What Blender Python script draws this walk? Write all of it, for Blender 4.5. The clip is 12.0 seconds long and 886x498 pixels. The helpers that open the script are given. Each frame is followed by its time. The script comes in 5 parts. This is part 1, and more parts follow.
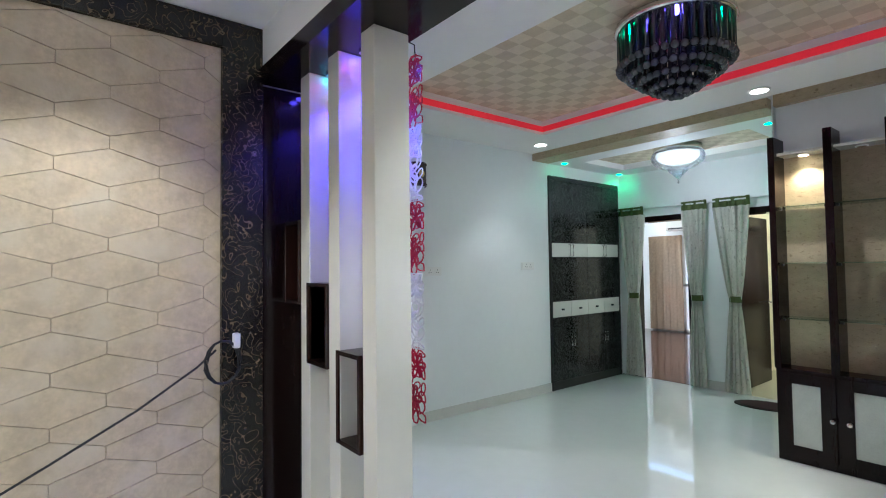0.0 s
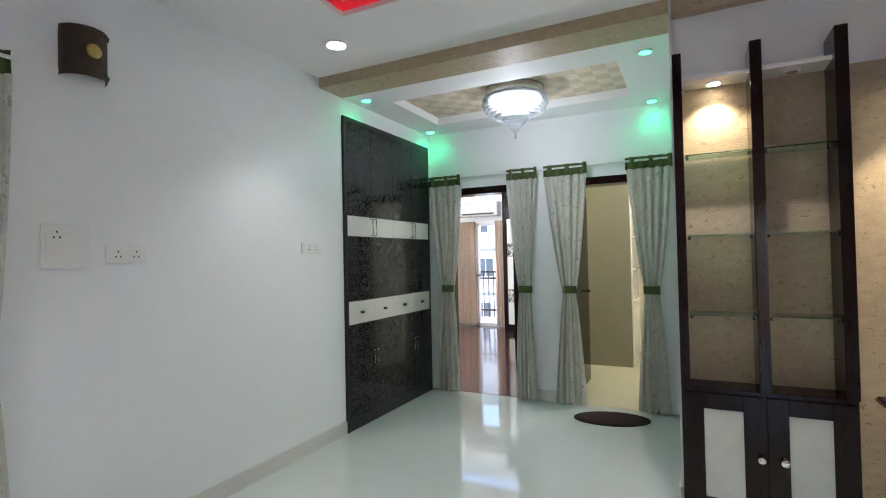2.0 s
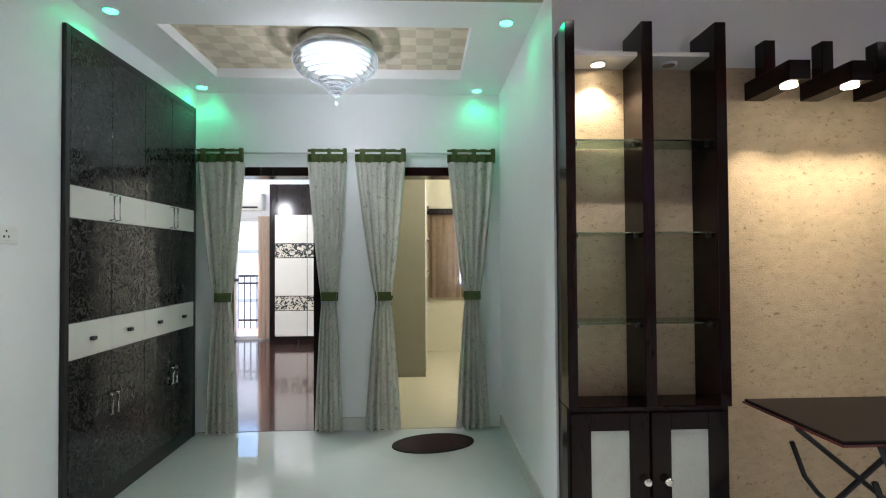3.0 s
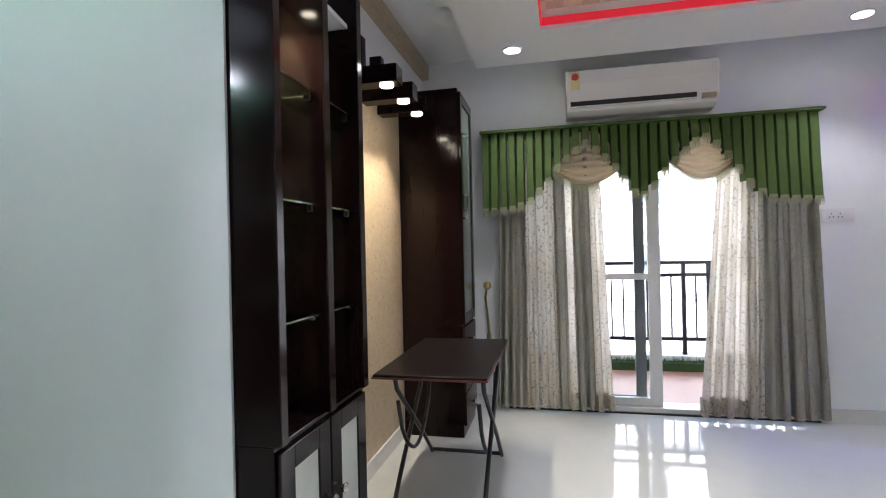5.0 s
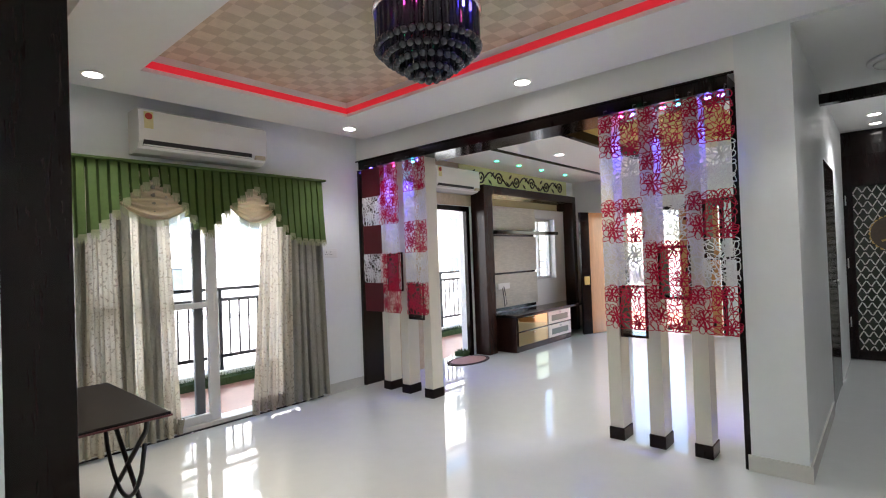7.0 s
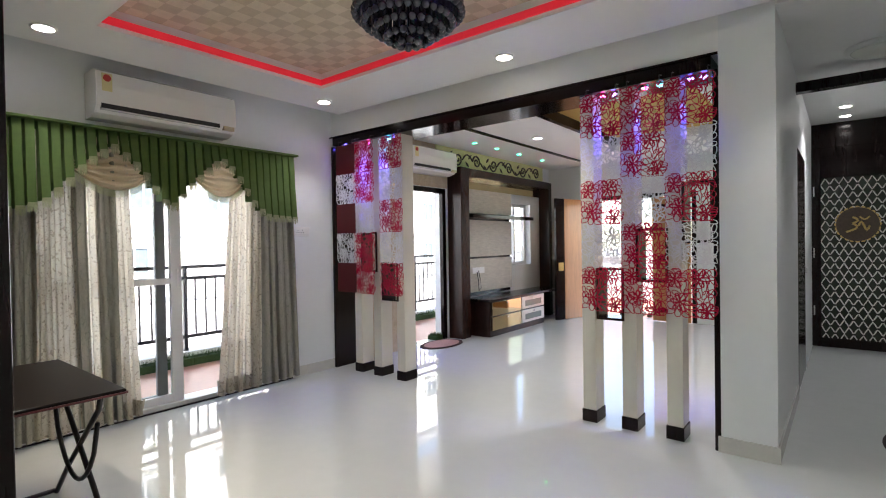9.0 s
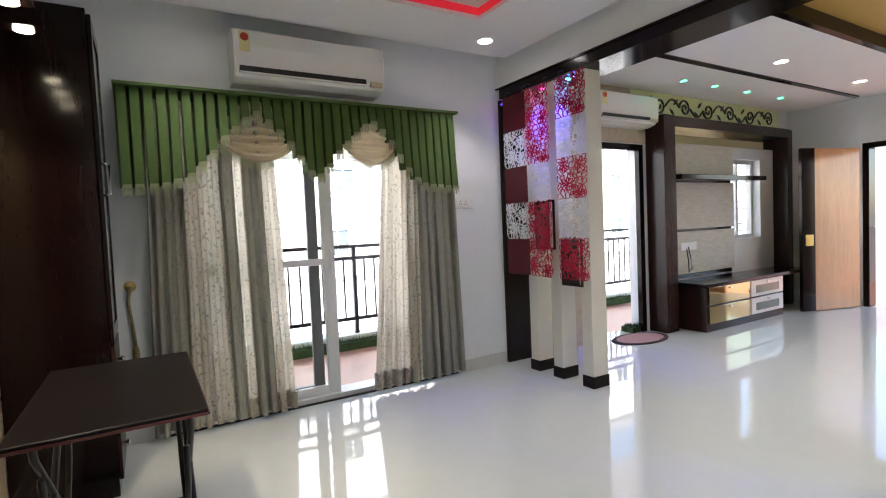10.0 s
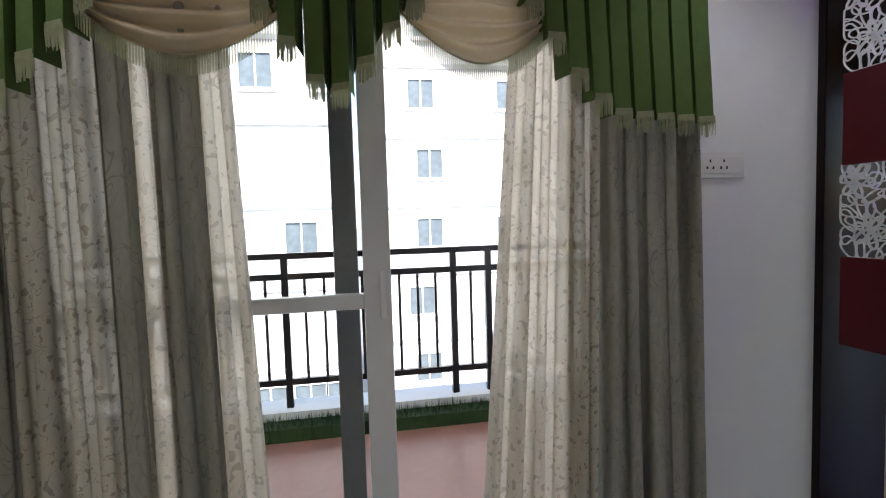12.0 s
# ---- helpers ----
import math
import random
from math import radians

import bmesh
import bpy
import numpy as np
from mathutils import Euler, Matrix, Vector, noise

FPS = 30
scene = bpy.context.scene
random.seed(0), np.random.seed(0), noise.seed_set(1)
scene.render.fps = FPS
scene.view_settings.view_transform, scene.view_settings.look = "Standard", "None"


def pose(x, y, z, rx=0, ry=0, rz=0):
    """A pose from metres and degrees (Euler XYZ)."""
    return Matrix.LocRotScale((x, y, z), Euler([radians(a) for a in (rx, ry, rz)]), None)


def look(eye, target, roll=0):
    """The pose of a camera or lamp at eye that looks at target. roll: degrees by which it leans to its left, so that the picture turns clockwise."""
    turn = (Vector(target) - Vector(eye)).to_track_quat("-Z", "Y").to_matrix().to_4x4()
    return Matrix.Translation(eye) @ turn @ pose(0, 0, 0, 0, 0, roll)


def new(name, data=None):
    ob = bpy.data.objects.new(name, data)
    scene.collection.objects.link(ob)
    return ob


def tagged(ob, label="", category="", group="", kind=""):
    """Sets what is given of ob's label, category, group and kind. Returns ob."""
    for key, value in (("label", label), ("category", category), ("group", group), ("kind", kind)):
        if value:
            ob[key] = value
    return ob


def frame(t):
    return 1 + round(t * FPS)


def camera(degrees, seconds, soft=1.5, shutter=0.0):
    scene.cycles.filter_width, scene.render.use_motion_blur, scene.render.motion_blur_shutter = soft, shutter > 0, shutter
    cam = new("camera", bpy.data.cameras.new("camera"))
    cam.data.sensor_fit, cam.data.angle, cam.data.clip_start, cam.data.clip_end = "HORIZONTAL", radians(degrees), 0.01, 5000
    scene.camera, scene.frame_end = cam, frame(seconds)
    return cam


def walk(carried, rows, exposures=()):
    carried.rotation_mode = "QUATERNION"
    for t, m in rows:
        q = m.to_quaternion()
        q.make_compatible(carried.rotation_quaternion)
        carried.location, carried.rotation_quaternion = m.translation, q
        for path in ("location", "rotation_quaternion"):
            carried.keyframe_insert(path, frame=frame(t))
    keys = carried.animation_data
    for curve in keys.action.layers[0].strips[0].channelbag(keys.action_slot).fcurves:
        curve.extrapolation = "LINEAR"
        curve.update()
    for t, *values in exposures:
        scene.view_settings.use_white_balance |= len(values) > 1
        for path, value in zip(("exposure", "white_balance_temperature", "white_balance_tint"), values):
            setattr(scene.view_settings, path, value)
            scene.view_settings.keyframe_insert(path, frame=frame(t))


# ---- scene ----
cam = camera(82.8, 12.0, soft=1.1)
PATH = [
    (0, (0.376, 0.539, 1.491), (-1.192, 1.778, 1.562), -0.7),
    (0.5, (0.083, 0.878, 1.473), (-1.332, 2.288, 1.558), -1.2),
    (1, (-0.302, 1.169, 1.437), (-1.548, 2.731, 1.517), -1.5),
    (1.5, (-0.623, 1.565, 1.43), (-1.759, 3.211, 1.485), -1.4),
    (2, (-1.022, 1.98, 1.397), (-1.914, 3.77, 1.433), -1.2),
    (2.5, (-1.325, 2.436, 1.411), (-1.828, 4.372, 1.437), -0.4),
    (2.7, (-1.5, 2.53, 1.37), (-1.772, 4.509, 1.415), -0.2),
    (4.5, (-2.499, 3.733, 1.385), (-0.848, 4.86, 1.343), -1.2),
    (5, (-2.529, 4.068, 1.308), (-0.578, 4.508, 1.309), -1.3),
    (5.5, (-2.502, 4.354, 1.325), (-0.514, 4.14, 1.306), -2.9),
    (6, (-2.563, 4.687, 1.354), (-0.739, 3.868, 1.307), -2.3),
    (6.5, (-2.767, 4.996, 1.371), (-1.206, 3.746, 1.368), -1.4),
    (7, (-2.86, 5.304, 1.41), (-1.534, 3.808, 1.439), -2.1),
    (7.2, (-2.898, 5.419, 1.355), (-1.642, 3.863, 1.410), -1.7),
    (8.8, (-2.854, 5.365, 1.327), (-1.723, 3.716, 1.321), -0.6),
    (9, (-2.781, 5.241, 1.348), (-1.533, 3.678, 1.323), -0.9),
    (9.5, (-2.442, 4.895, 1.337), (-0.954, 3.559, 1.359), -3.0),
    (10, (-2.113, 4.534, 1.294), (-0.394, 3.516, 1.202), -2.5),
    (10.5, (-1.664, 4.212, 1.294), (0.192, 3.477, 1.167), -2.1),
    (11, (-1.158, 3.91, 1.326), (0.76, 3.346, 1.261), -1.5),
    (11.5, (-0.647, 3.643, 1.348), (1.294, 3.167, 1.273), -1.7),
    (12, (-0.011, 3.409, 1.326), (1.953, 3.052, 1.202), -1.7),
]
walk(cam, [(t, look(eye, target, roll)) for t, eye, target, roll in PATH], exposures=[(0.0, 2.3, 5750, 6), (0.5, 2.42, 5850, 8), (1.0, 2.28, 5950, 9), (2.0, 2.42, 6200, 14), (2.7, 2.3, 6250, 14), (4.5, 2.6, 5950, 16), (7.0, 2.45, 6400, 14), (9.2, 2.36, 6450, 14), (9.5, 2.38, 6450, 14), (10.5, 2.38, 6350, 12), (11.5, 2.35, 6250, 12), (12.0, 1.6, 6250, 13)])

# ---- world, sun and large lights ----
world = bpy.data.worlds.new("world")
scene.world = world
world.use_nodes = True
wn = world.node_tree
sky = wn.nodes.new("ShaderNodeTexSky")
sky.sky_type, sky.sun_disc = "NISHITA", False
sky.sun_elevation, sky.sun_rotation = radians(49), radians(-90)
bg = wn.nodes["Background"]
bg.inputs[1].default_value = 0.15
wn.links.new(sky.outputs[0], bg.inputs[0])


def lamp(kind, name, energy, m, color=(1, 1, 1), size=0.1, size_y=None, spot=None):
    d = bpy.data.lights.new(name, kind)
    d.energy, d.color = energy, color
    if kind == "AREA":
        d.size = size
        if size_y:
            d.shape, d.size_y = "RECTANGLE", size_y
    elif kind == "SUN":
        d.angle = radians(6)
    else:
        d.shadow_soft_size = size
    if kind == "SPOT":
        d.spot_size, d.spot_blend = radians(spot or 90), 0.6
    ob = new(name, d)
    ob.matrix_world = m
    return ob


lamp("SUN", "sun", 4.4, look((-12, 0, 14), (0, 0, 0)), (1, 0.95, 0.88))
DOWN = [(1.06, 2.20), (1.03, 4.34), (-0.845, 2.065), (-0.97, 4.44), (-2.92, 2.10), (-2.92, 4.40)]
for px, py in DOWN:
    lamp("SPOT", "downlight_beam", 9 if abs(px + 0.85) > 1 else 18, look((px, py, 2.684), (px, py, 0)), (1.0, 0.97, 0.93), 0.06, spot=100)
for px, py in ((0.35, -0.7), (0.4, 0.9), (-1.6, -0.9), (-1.6, 0.6), (0.35, -2.4)):
    lamp("SPOT", "living_downlight_beam", 20 if px < -1 else 7, look((px, py, 2.675), (px, py, 0)), (1.0, 0.97, 0.93), 0.06, spot=100)
lamp("POINT", "foyer_chandelier_light", 2.2, pose(-2.31, 5.95, 2.355), (0.90, 0.95, 1.0), 0.012)
# three added fill lights without fittings brighten the rooms beyond the doorways
lamp("POINT", "bedroom_lamp_light", 26, pose(-4.6, 8.6, 2.4), (0.95, 0.97, 1.0), 0.1)
lamp("POINT", "small_bedroom_fill", 16, pose(-0.6, 8.0, 2.4), (1.0, 0.97, 0.85), 0.1)
lamp("POINT", "guest_bedroom_fill", 18, pose(-5.1, 1.6, 2.4), (0.95, 0.97, 1.0), 0.1)
lamp("SPOT", "passage_beam", 9, look((-2.85, -0.9, 2.6), (-2.85, -0.9, 0)), (1, 1, 1), 0.05, spot=130)

# ---- materials ----


def mat(name, color, rough=0.5, metal=0.0, var=0.08, scale=8.0, bump=0.0, bscale=80.0, coat=0.0, stretch=(1, 1, 1), spec=0.5, alpha=None, rvar=0.0):
    """A surface with colour variation at two scales and a fine relief."""
    m = bpy.data.materials.new(name)
    m.use_nodes = True
    nt, b = m.node_tree, m.node_tree.nodes["Principled BSDF"]
    b.inputs["Roughness"].default_value, b.inputs["Metallic"].default_value = rough, metal
    b.inputs["Coat Weight"].default_value = coat
    b.inputs["Coat Roughness"].default_value = 0.06
    b.inputs["Specular IOR Level"].default_value = spec
    geo = nt.nodes.new("ShaderNodeTexCoord")
    mp = nt.nodes.new("ShaderNodeMapping")
    mp.inputs["Scale"].default_value = stretch
    nt.links.new(geo.outputs["Object"], mp.inputs[0])
    n1, n2 = nt.nodes.new("ShaderNodeTexNoise"), nt.nodes.new("ShaderNodeTexNoise")
    n1.inputs["Scale"].default_value, n2.inputs["Scale"].default_value = scale, scale * 7
    n1.inputs["Detail"].default_value = n2.inputs["Detail"].default_value = 4
    add = nt.nodes.new("ShaderNodeMath")
    add.operation = "ADD"
    nt.links.new(n1.outputs[0], add.inputs[0])
    nt.links.new(n2.outputs[0], add.inputs[1])
    ramp = nt.nodes.new("ShaderNodeMapRange")
    ramp.inputs[1].default_value, ramp.inputs[2].default_value = 0.6, 1.4
    ramp.inputs[3].default_value, ramp.inputs[4].default_value = 1 - var, 1 + var
    nt.links.new(add.outputs[0], ramp.inputs[0])
    mul = nt.nodes.new("ShaderNodeVectorMath")
    mul.operation = "SCALE"
    mul.inputs[0].default_value = color
    nt.links.new(ramp.outputs[0], mul.inputs["Scale"])
    nt.links.new(mul.outputs[0], b.inputs["Base Color"])
    for n in (n1, n2):
        nt.links.new(mp.outputs[0], n.inputs["Vector"])
    if rvar:
        rr = nt.nodes.new("ShaderNodeMapRange")
        rr.inputs[1].default_value, rr.inputs[2].default_value = 0.35, 0.65
        rr.inputs[3].default_value, rr.inputs[4].default_value = max(rough - rvar, 0.02), rough + rvar
        nt.links.new(n1.outputs[0], rr.inputs[0])
        nt.links.new(rr.outputs[0], b.inputs["Roughness"])
    if bump:
        n3, bp = nt.nodes.new("ShaderNodeTexNoise"), nt.nodes.new("ShaderNodeBump")
        n3.inputs["Scale"].default_value = bscale
        n3.inputs["Detail"].default_value = 3
        nt.links.new(mp.outputs[0], n3.inputs["Vector"])
        bp.inputs["Strength"].default_value, bp.inputs["Distance"].default_value = bump, 0.01
        nt.links.new(n3.outputs[0], bp.inputs["Height"])
        nt.links.new(bp.outputs[0], b.inputs["Normal"])
    return m


def two_tone(m, color, tex, lo=0.5, hi=0.55, scale=20.0, fac_rough=None, band=False, **kw):
    """Lays a second colour over m where a texture passes a threshold (prints, sprigs, mottles)."""
    nt, b = m.node_tree, m.node_tree.nodes["Principled BSDF"]
    old = b.inputs["Base Color"].links[0].from_socket
    t = nt.nodes.new(tex)
    t.inputs["Scale"].default_value = scale
    for k, v in kw.items():
        t.inputs[k].default_value = v
    mp = next(n for n in nt.nodes if n.type == "MAPPING")
    nt.links.new(mp.outputs[0], t.inputs["Vector"])
    r = nt.nodes.new("ShaderNodeMapRange")
    r.inputs[1].default_value, r.inputs[2].default_value = lo, hi
    out = t.outputs["Fac"] if "Fac" in t.outputs.keys() else t.outputs[0]
    if band:
        sub, ab = nt.nodes.new("ShaderNodeMath"), nt.nodes.new("ShaderNodeMath")
        sub.operation, ab.operation = "SUBTRACT", "ABSOLUTE"
        sub.inputs[1].default_value = 0.5
        nt.links.new(out, sub.inputs[0])
        nt.links.new(sub.outputs[0], ab.inputs[0])
        out = ab.outputs[0]
    nt.links.new(out, r.inputs[0])
    mix = nt.nodes.new("ShaderNodeMix")
    mix.data_type = "RGBA"
    nt.links.new(r.outputs[0], mix.inputs["Factor"])
    nt.links.new(old, mix.inputs["A"])
    mix.inputs["B"].default_value = (*color, 1)
    nt.links.new(mix.outputs["Result"], b.inputs["Base Color"])
    if fac_rough is not None:
        rr = nt.nodes.new("ShaderNodeMapRange")
        rr.inputs[3].default_value, rr.inputs[4].default_value = b.inputs["Roughness"].default_value, fac_rough
        nt.links.new(r.outputs[0], rr.inputs[0])
        nt.links.new(rr.outputs[0], b.inputs["Roughness"])
    return m


def glow(name, color, strength):
    m = mat(name, color, 0.4)
    b = m.node_tree.nodes["Principled BSDF"]
    b.inputs["Emission Color"].default_value, b.inputs["Emission Strength"].default_value = (*color, 1), strength
    return m


def clear(name, color, rough=0.0, ior=1.45, rest=1.0):
    m = mat(name, color, rough, var=0.01)
    b = m.node_tree.nodes["Principled BSDF"]
    b.inputs["Transmission Weight"].default_value, b.inputs["IOR"].default_value = rest, ior
    return m


def cloth(name, color, see=0.35, open_weave=0.0, **kw):
    """Woven cloth through which some light passes; open_weave: the share of holes between threads."""
    m = mat(name, color, 0.85, **kw)
    nt, b = m.node_tree, m.node_tree.nodes["Principled BSDF"]
    tr, mix = nt.nodes.new("ShaderNodeBsdfTranslucent"), nt.nodes.new("ShaderNodeMixShader")
    nt.links.new(b.inputs["Base Color"].links[0].from_socket, tr.inputs[0])
    mix.inputs[0].default_value = see
    nt.links.new(b.outputs[0], mix.inputs[1])
    nt.links.new(tr.outputs[0], mix.inputs[2])
    last = mix
    if open_weave:
        gap, last = nt.nodes.new("ShaderNodeBsdfTransparent"), nt.nodes.new("ShaderNodeMixShader")
        last.inputs[0].default_value = open_weave
        nt.links.new(mix.outputs[0], last.inputs[1])
        nt.links.new(gap.outputs[0], last.inputs[2])
    nt.links.new(last.outputs[0], nt.nodes["Material Output"].inputs[0])
    return m


WHITE = mat("white_wall_paint", (0.80, 0.82, 0.82), 0.38, var=0.02, scale=2, bump=0.04, bscale=60)
CEIL = mat("ceiling_paint", (0.86, 0.86, 0.845), 0.6, var=0.015, scale=2)
FLOOR = mat("polished_floor_tile", (0.575, 0.60, 0.585), 0.035, var=0.03, scale=1.2, spec=0.7, rvar=0.015)
SKIRT = mat("skirting_tile", (0.62, 0.61, 0.57), 0.25, var=0.05, scale=5)
DARK = mat("dark_stained_wood", (0.009, 0.004, 0.0036), 0.14, var=0.22, scale=3, stretch=(6, 6, 0.6), spec=0.22)
BROWN = mat("brown_veneer", (0.030, 0.012, 0.009), 0.25, var=0.3, scale=3, stretch=(5, 5, 0.6), spec=0.3)
BLACK = mat("black_enamel", (0.012, 0.011, 0.011), 0.35, var=0.2)
EBONY = mat("black_patterned_laminate", (0.009, 0.009, 0.009), 0.12, var=0.2, scale=4, spec=0.5)
two_tone(EBONY, (0.022, 0.021, 0.020), "ShaderNodeTexNoise", 0.52, 0.55, 26, 0.42, Detail=1.0, Distortion=2.5)
IVORY = mat("ivory_laminate", (0.74, 0.71, 0.62), 0.22, var=0.03, scale=2, coat=0.4)
CREAM = mat("cream_laminate", (0.76, 0.74, 0.68), 0.2, var=0.02, coat=0.3)
WALLPAPER = mat("tan_wallpaper", (0.46, 0.365, 0.235), 0.5, var=0.16, scale=16, stretch=(1, 1, 1.8), bump=0.3, bscale=90)
two_tone(WALLPAPER, (0.27, 0.20, 0.115), "ShaderNodeTexNoise", 0.60, 0.70, 34, Detail=5.0, Distortion=0.8)
TILEPAPER = mat("checked_wallpaper", (0.70, 0.60, 0.46), 0.6, var=0.1, scale=20)
ck = TILEPAPER.node_tree
chk = ck.nodes.new("ShaderNodeTexChecker")
chk.inputs["Scale"].default_value = 9.0
chk.inputs["Color1"].default_value, chk.inputs["Color2"].default_value = (1, 1, 1, 1), (0.83, 0.80, 0.76, 1)
ckm = next(n for n in ck.nodes if n.type == "MAPPING")
ckr = ck.nodes.new("ShaderNodeMapping")
ckr.inputs["Rotation"].default_value, ckr.inputs["Location"].default_value = (0, 0, radians(0)), (0.01, 0.01, 0.31)
ck.links.new(ckm.outputs[0], ckr.inputs[0])
ck.links.new(ckr.outputs[0], chk.inputs["Vector"])
cmx = ck.nodes.new("ShaderNodeMix")
cmx.data_type, cmx.blend_type = "RGBA", "MULTIPLY"
cmx.inputs["Factor"].default_value = 1
ckb = ck.nodes["Principled BSDF"]
ck.links.new(ckb.inputs["Base Color"].links[0].from_socket, cmx.inputs["A"])
ck.links.new(chk.outputs[0], cmx.inputs["B"])
ck.links.new(cmx.outputs["Result"], ckb.inputs["Base Color"])
STONE = mat("beige_stone_panel", (0.52, 0.42, 0.29), 0.42, var=0.2, scale=7, bump=0.15, bscale=40)
two_tone(STONE, (0.43, 0.345, 0.24), "ShaderNodeTexNoise", 0.50, 0.72, 11, Detail=6.0)
two_tone(STONE, (0.56, 0.48, 0.365), "ShaderNodeTexNoise", 0.48, 0.74, 6, Detail=4.0)
GROUT = mat("stone_joint", (0.27, 0.20, 0.12), 0.8)
MAROON = mat("dark_maroon_acrylic", (0.075, 0.004, 0.008), 0.3, var=0.1, spec=0.2)
FLORAL = mat("black_floral_laminate", (0.012, 0.010, 0.010), 0.22, var=0.1)
two_tone(FLORAL, (0.13, 0.09, 0.045), "ShaderNodeTexNoise", 0.030, 0.012, 15, 0.3, band=True, Detail=0.3, Distortion=2.0)
REDLAT = mat("red_acrylic", (0.50, 0.010, 0.045), 0.25, var=0.05, coat=0.4)
WHITELAT = mat("white_acrylic", (0.80, 0.80, 0.82), 0.25, var=0.03, coat=0.4)
GREEN = cloth("green_valance_cloth", (0.082, 0.138, 0.032), 0.03, var=0.12, scale=30, bump=0.1, bscale=400)
HEADER = cloth("olive_header_cloth", (0.07, 0.10, 0.025), 0.1, var=0.3, scale=25)
SWAG = cloth("cream_swag_cloth", (0.62, 0.52, 0.36), 0.16, var=0.05, scale=10)
FRINGE = cloth("fringe_thread", (0.32, 0.34, 0.20), 0.2, var=0.2, scale=60)
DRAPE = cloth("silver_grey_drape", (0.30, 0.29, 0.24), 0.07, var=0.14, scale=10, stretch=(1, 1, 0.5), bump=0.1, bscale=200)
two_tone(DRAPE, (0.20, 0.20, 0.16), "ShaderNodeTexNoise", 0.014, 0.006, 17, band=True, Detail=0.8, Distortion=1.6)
SILVER = cloth("silver_door_curtain", (0.60, 0.60, 0.53), 0.2, var=0.16, scale=12, stretch=(1, 1, 0.5), bump=0.1, bscale=200)
two_tone(SILVER, (0.33, 0.33, 0.27), "ShaderNodeTexNoise", 0.60, 0.66, 46, Detail=3.0, Distortion=1.0)
# same printed sheer, dimness of overlapping layers put into a darker colour
DENSE = cloth("doubled_printed_sheer_shaded", (0.42, 0.385, 0.305), 0.24, 0.02, var=0.06, scale=12)
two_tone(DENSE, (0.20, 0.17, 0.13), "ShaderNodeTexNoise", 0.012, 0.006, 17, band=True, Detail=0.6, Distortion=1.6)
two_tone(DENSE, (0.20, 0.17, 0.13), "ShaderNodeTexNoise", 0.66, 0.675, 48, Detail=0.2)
SHEER = cloth("printed_sheer", (0.58, 0.53, 0.43), 0.48, 0.035, var=0.06, scale=12)
two_tone(SHEER, (0.26, 0.22, 0.17), "ShaderNodeTexNoise", 0.012, 0.006, 17, band=True, Detail=0.6, Distortion=1.6)
two_tone(SHEER, (0.24, 0.20, 0.15), "ShaderNodeTexNoise", 0.66, 0.675, 48, Detail=0.2)
BROWNDRAPE = cloth("brown_curtain", (0.34, 0.25, 0.17), 0.4, var=0.2, scale=20)
BEIGEDRAPE = cloth("beige_curtain", (0.62, 0.48, 0.36), 0.4, var=0.05)
PLASTIC = mat("white_plastic", (0.78, 0.78, 0.76), 0.3, var=0.01)
ACWHITE = mat("air_conditioner_plastic", (0.80, 0.79, 0.74), 0.25, var=0.01)
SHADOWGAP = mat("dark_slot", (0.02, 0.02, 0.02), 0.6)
ALU = mat("white_powder_coat", (0.72, 0.73, 0.73), 0.35, var=0.02)
# white frame coat with its shade put into a dark grey
SHADEDALU = mat("shaded_white_powder_coat", (0.16, 0.165, 0.17), 0.4)
CHROME = mat("chrome", (0.75, 0.75, 0.74), 0.15, 1.0, var=0.02)
CRYSTAL = clear("crystal", (0.95, 0.97, 1.0), 0.02, 1.6)
SMOKE = mat("smoked_crystal", (0.10, 0.105, 0.12), 0.04, 0.6, var=0.3, scale=30)
GLASS = clear("pane_glass", (0.98, 1.0, 0.99), 0.0, 1.02)
SHELFGLASS = clear("green_edge_glass", (0.55, 0.80, 0.70), 0.0, 1.45)
FROST = mat("frosted_glass", (0.52, 0.55, 0.50), 0.3, var=0.08, scale=14)
SEAGLASS = mat("sea_green_glass", (0.16, 0.20, 0.17), 0.12, var=0.05)
REDGLOW = glow("red_cove_light", (1.0, 0.035, 0.06), 0.05)
BLUEGLOW = glow("blue_lamp", (0.12, 0.08, 1.0), 12)
PINKGLOW = glow("pink_lamp", (1.0, 0.08, 0.5), 4)
CYANGLOW = glow("cyan_lamp", (0.05, 0.6, 1.0), 5)
GREENGLOW = glow("green_lamp", (0.02, 1.0, 0.35), 5)
SPOTGLOW = glow("white_lamp", (1.0, 0.96, 0.9), 5)
WARMGLOW = glow("warm_lamp", (1.0, 0.88, 0.62), 8)
BULBGLOW = glow("chandelier_bulb", (0.86, 0.93, 1.0), 0.36)
TERRA = mat("balcony_tile", (0.36, 0.17, 0.12), 0.35, var=0.1, scale=3)
GRASS = mat("artificial_grass", (0.028, 0.06, 0.014), 0.9, var=0.35, scale=60)
RENDERWALL = mat("white_facade_render", (0.80, 0.80, 0.78), 0.8, var=0.05, scale=0.5)
GREYBAND = mat("grey_facade_paint", (0.34, 0.35, 0.36), 0.8, var=0.05, scale=0.5)
BLUEPANE = mat("blue_window_pane", (0.12, 0.145, 0.16), 0.35, var=0.3, scale=0.6, spec=0.3)
EARTH = mat("street_ground", (0.22, 0.21, 0.19), 0.9, var=0.2, scale=0.3)
OAK = mat("orange_wood_veneer", (0.50, 0.235, 0.085), 0.3, var=0.22, scale=2, stretch=(8, 8, 0.5), coat=0.3)
YELLOW = mat("mustard_ceiling", (0.52, 0.33, 0.06), 0.6, var=0.04)
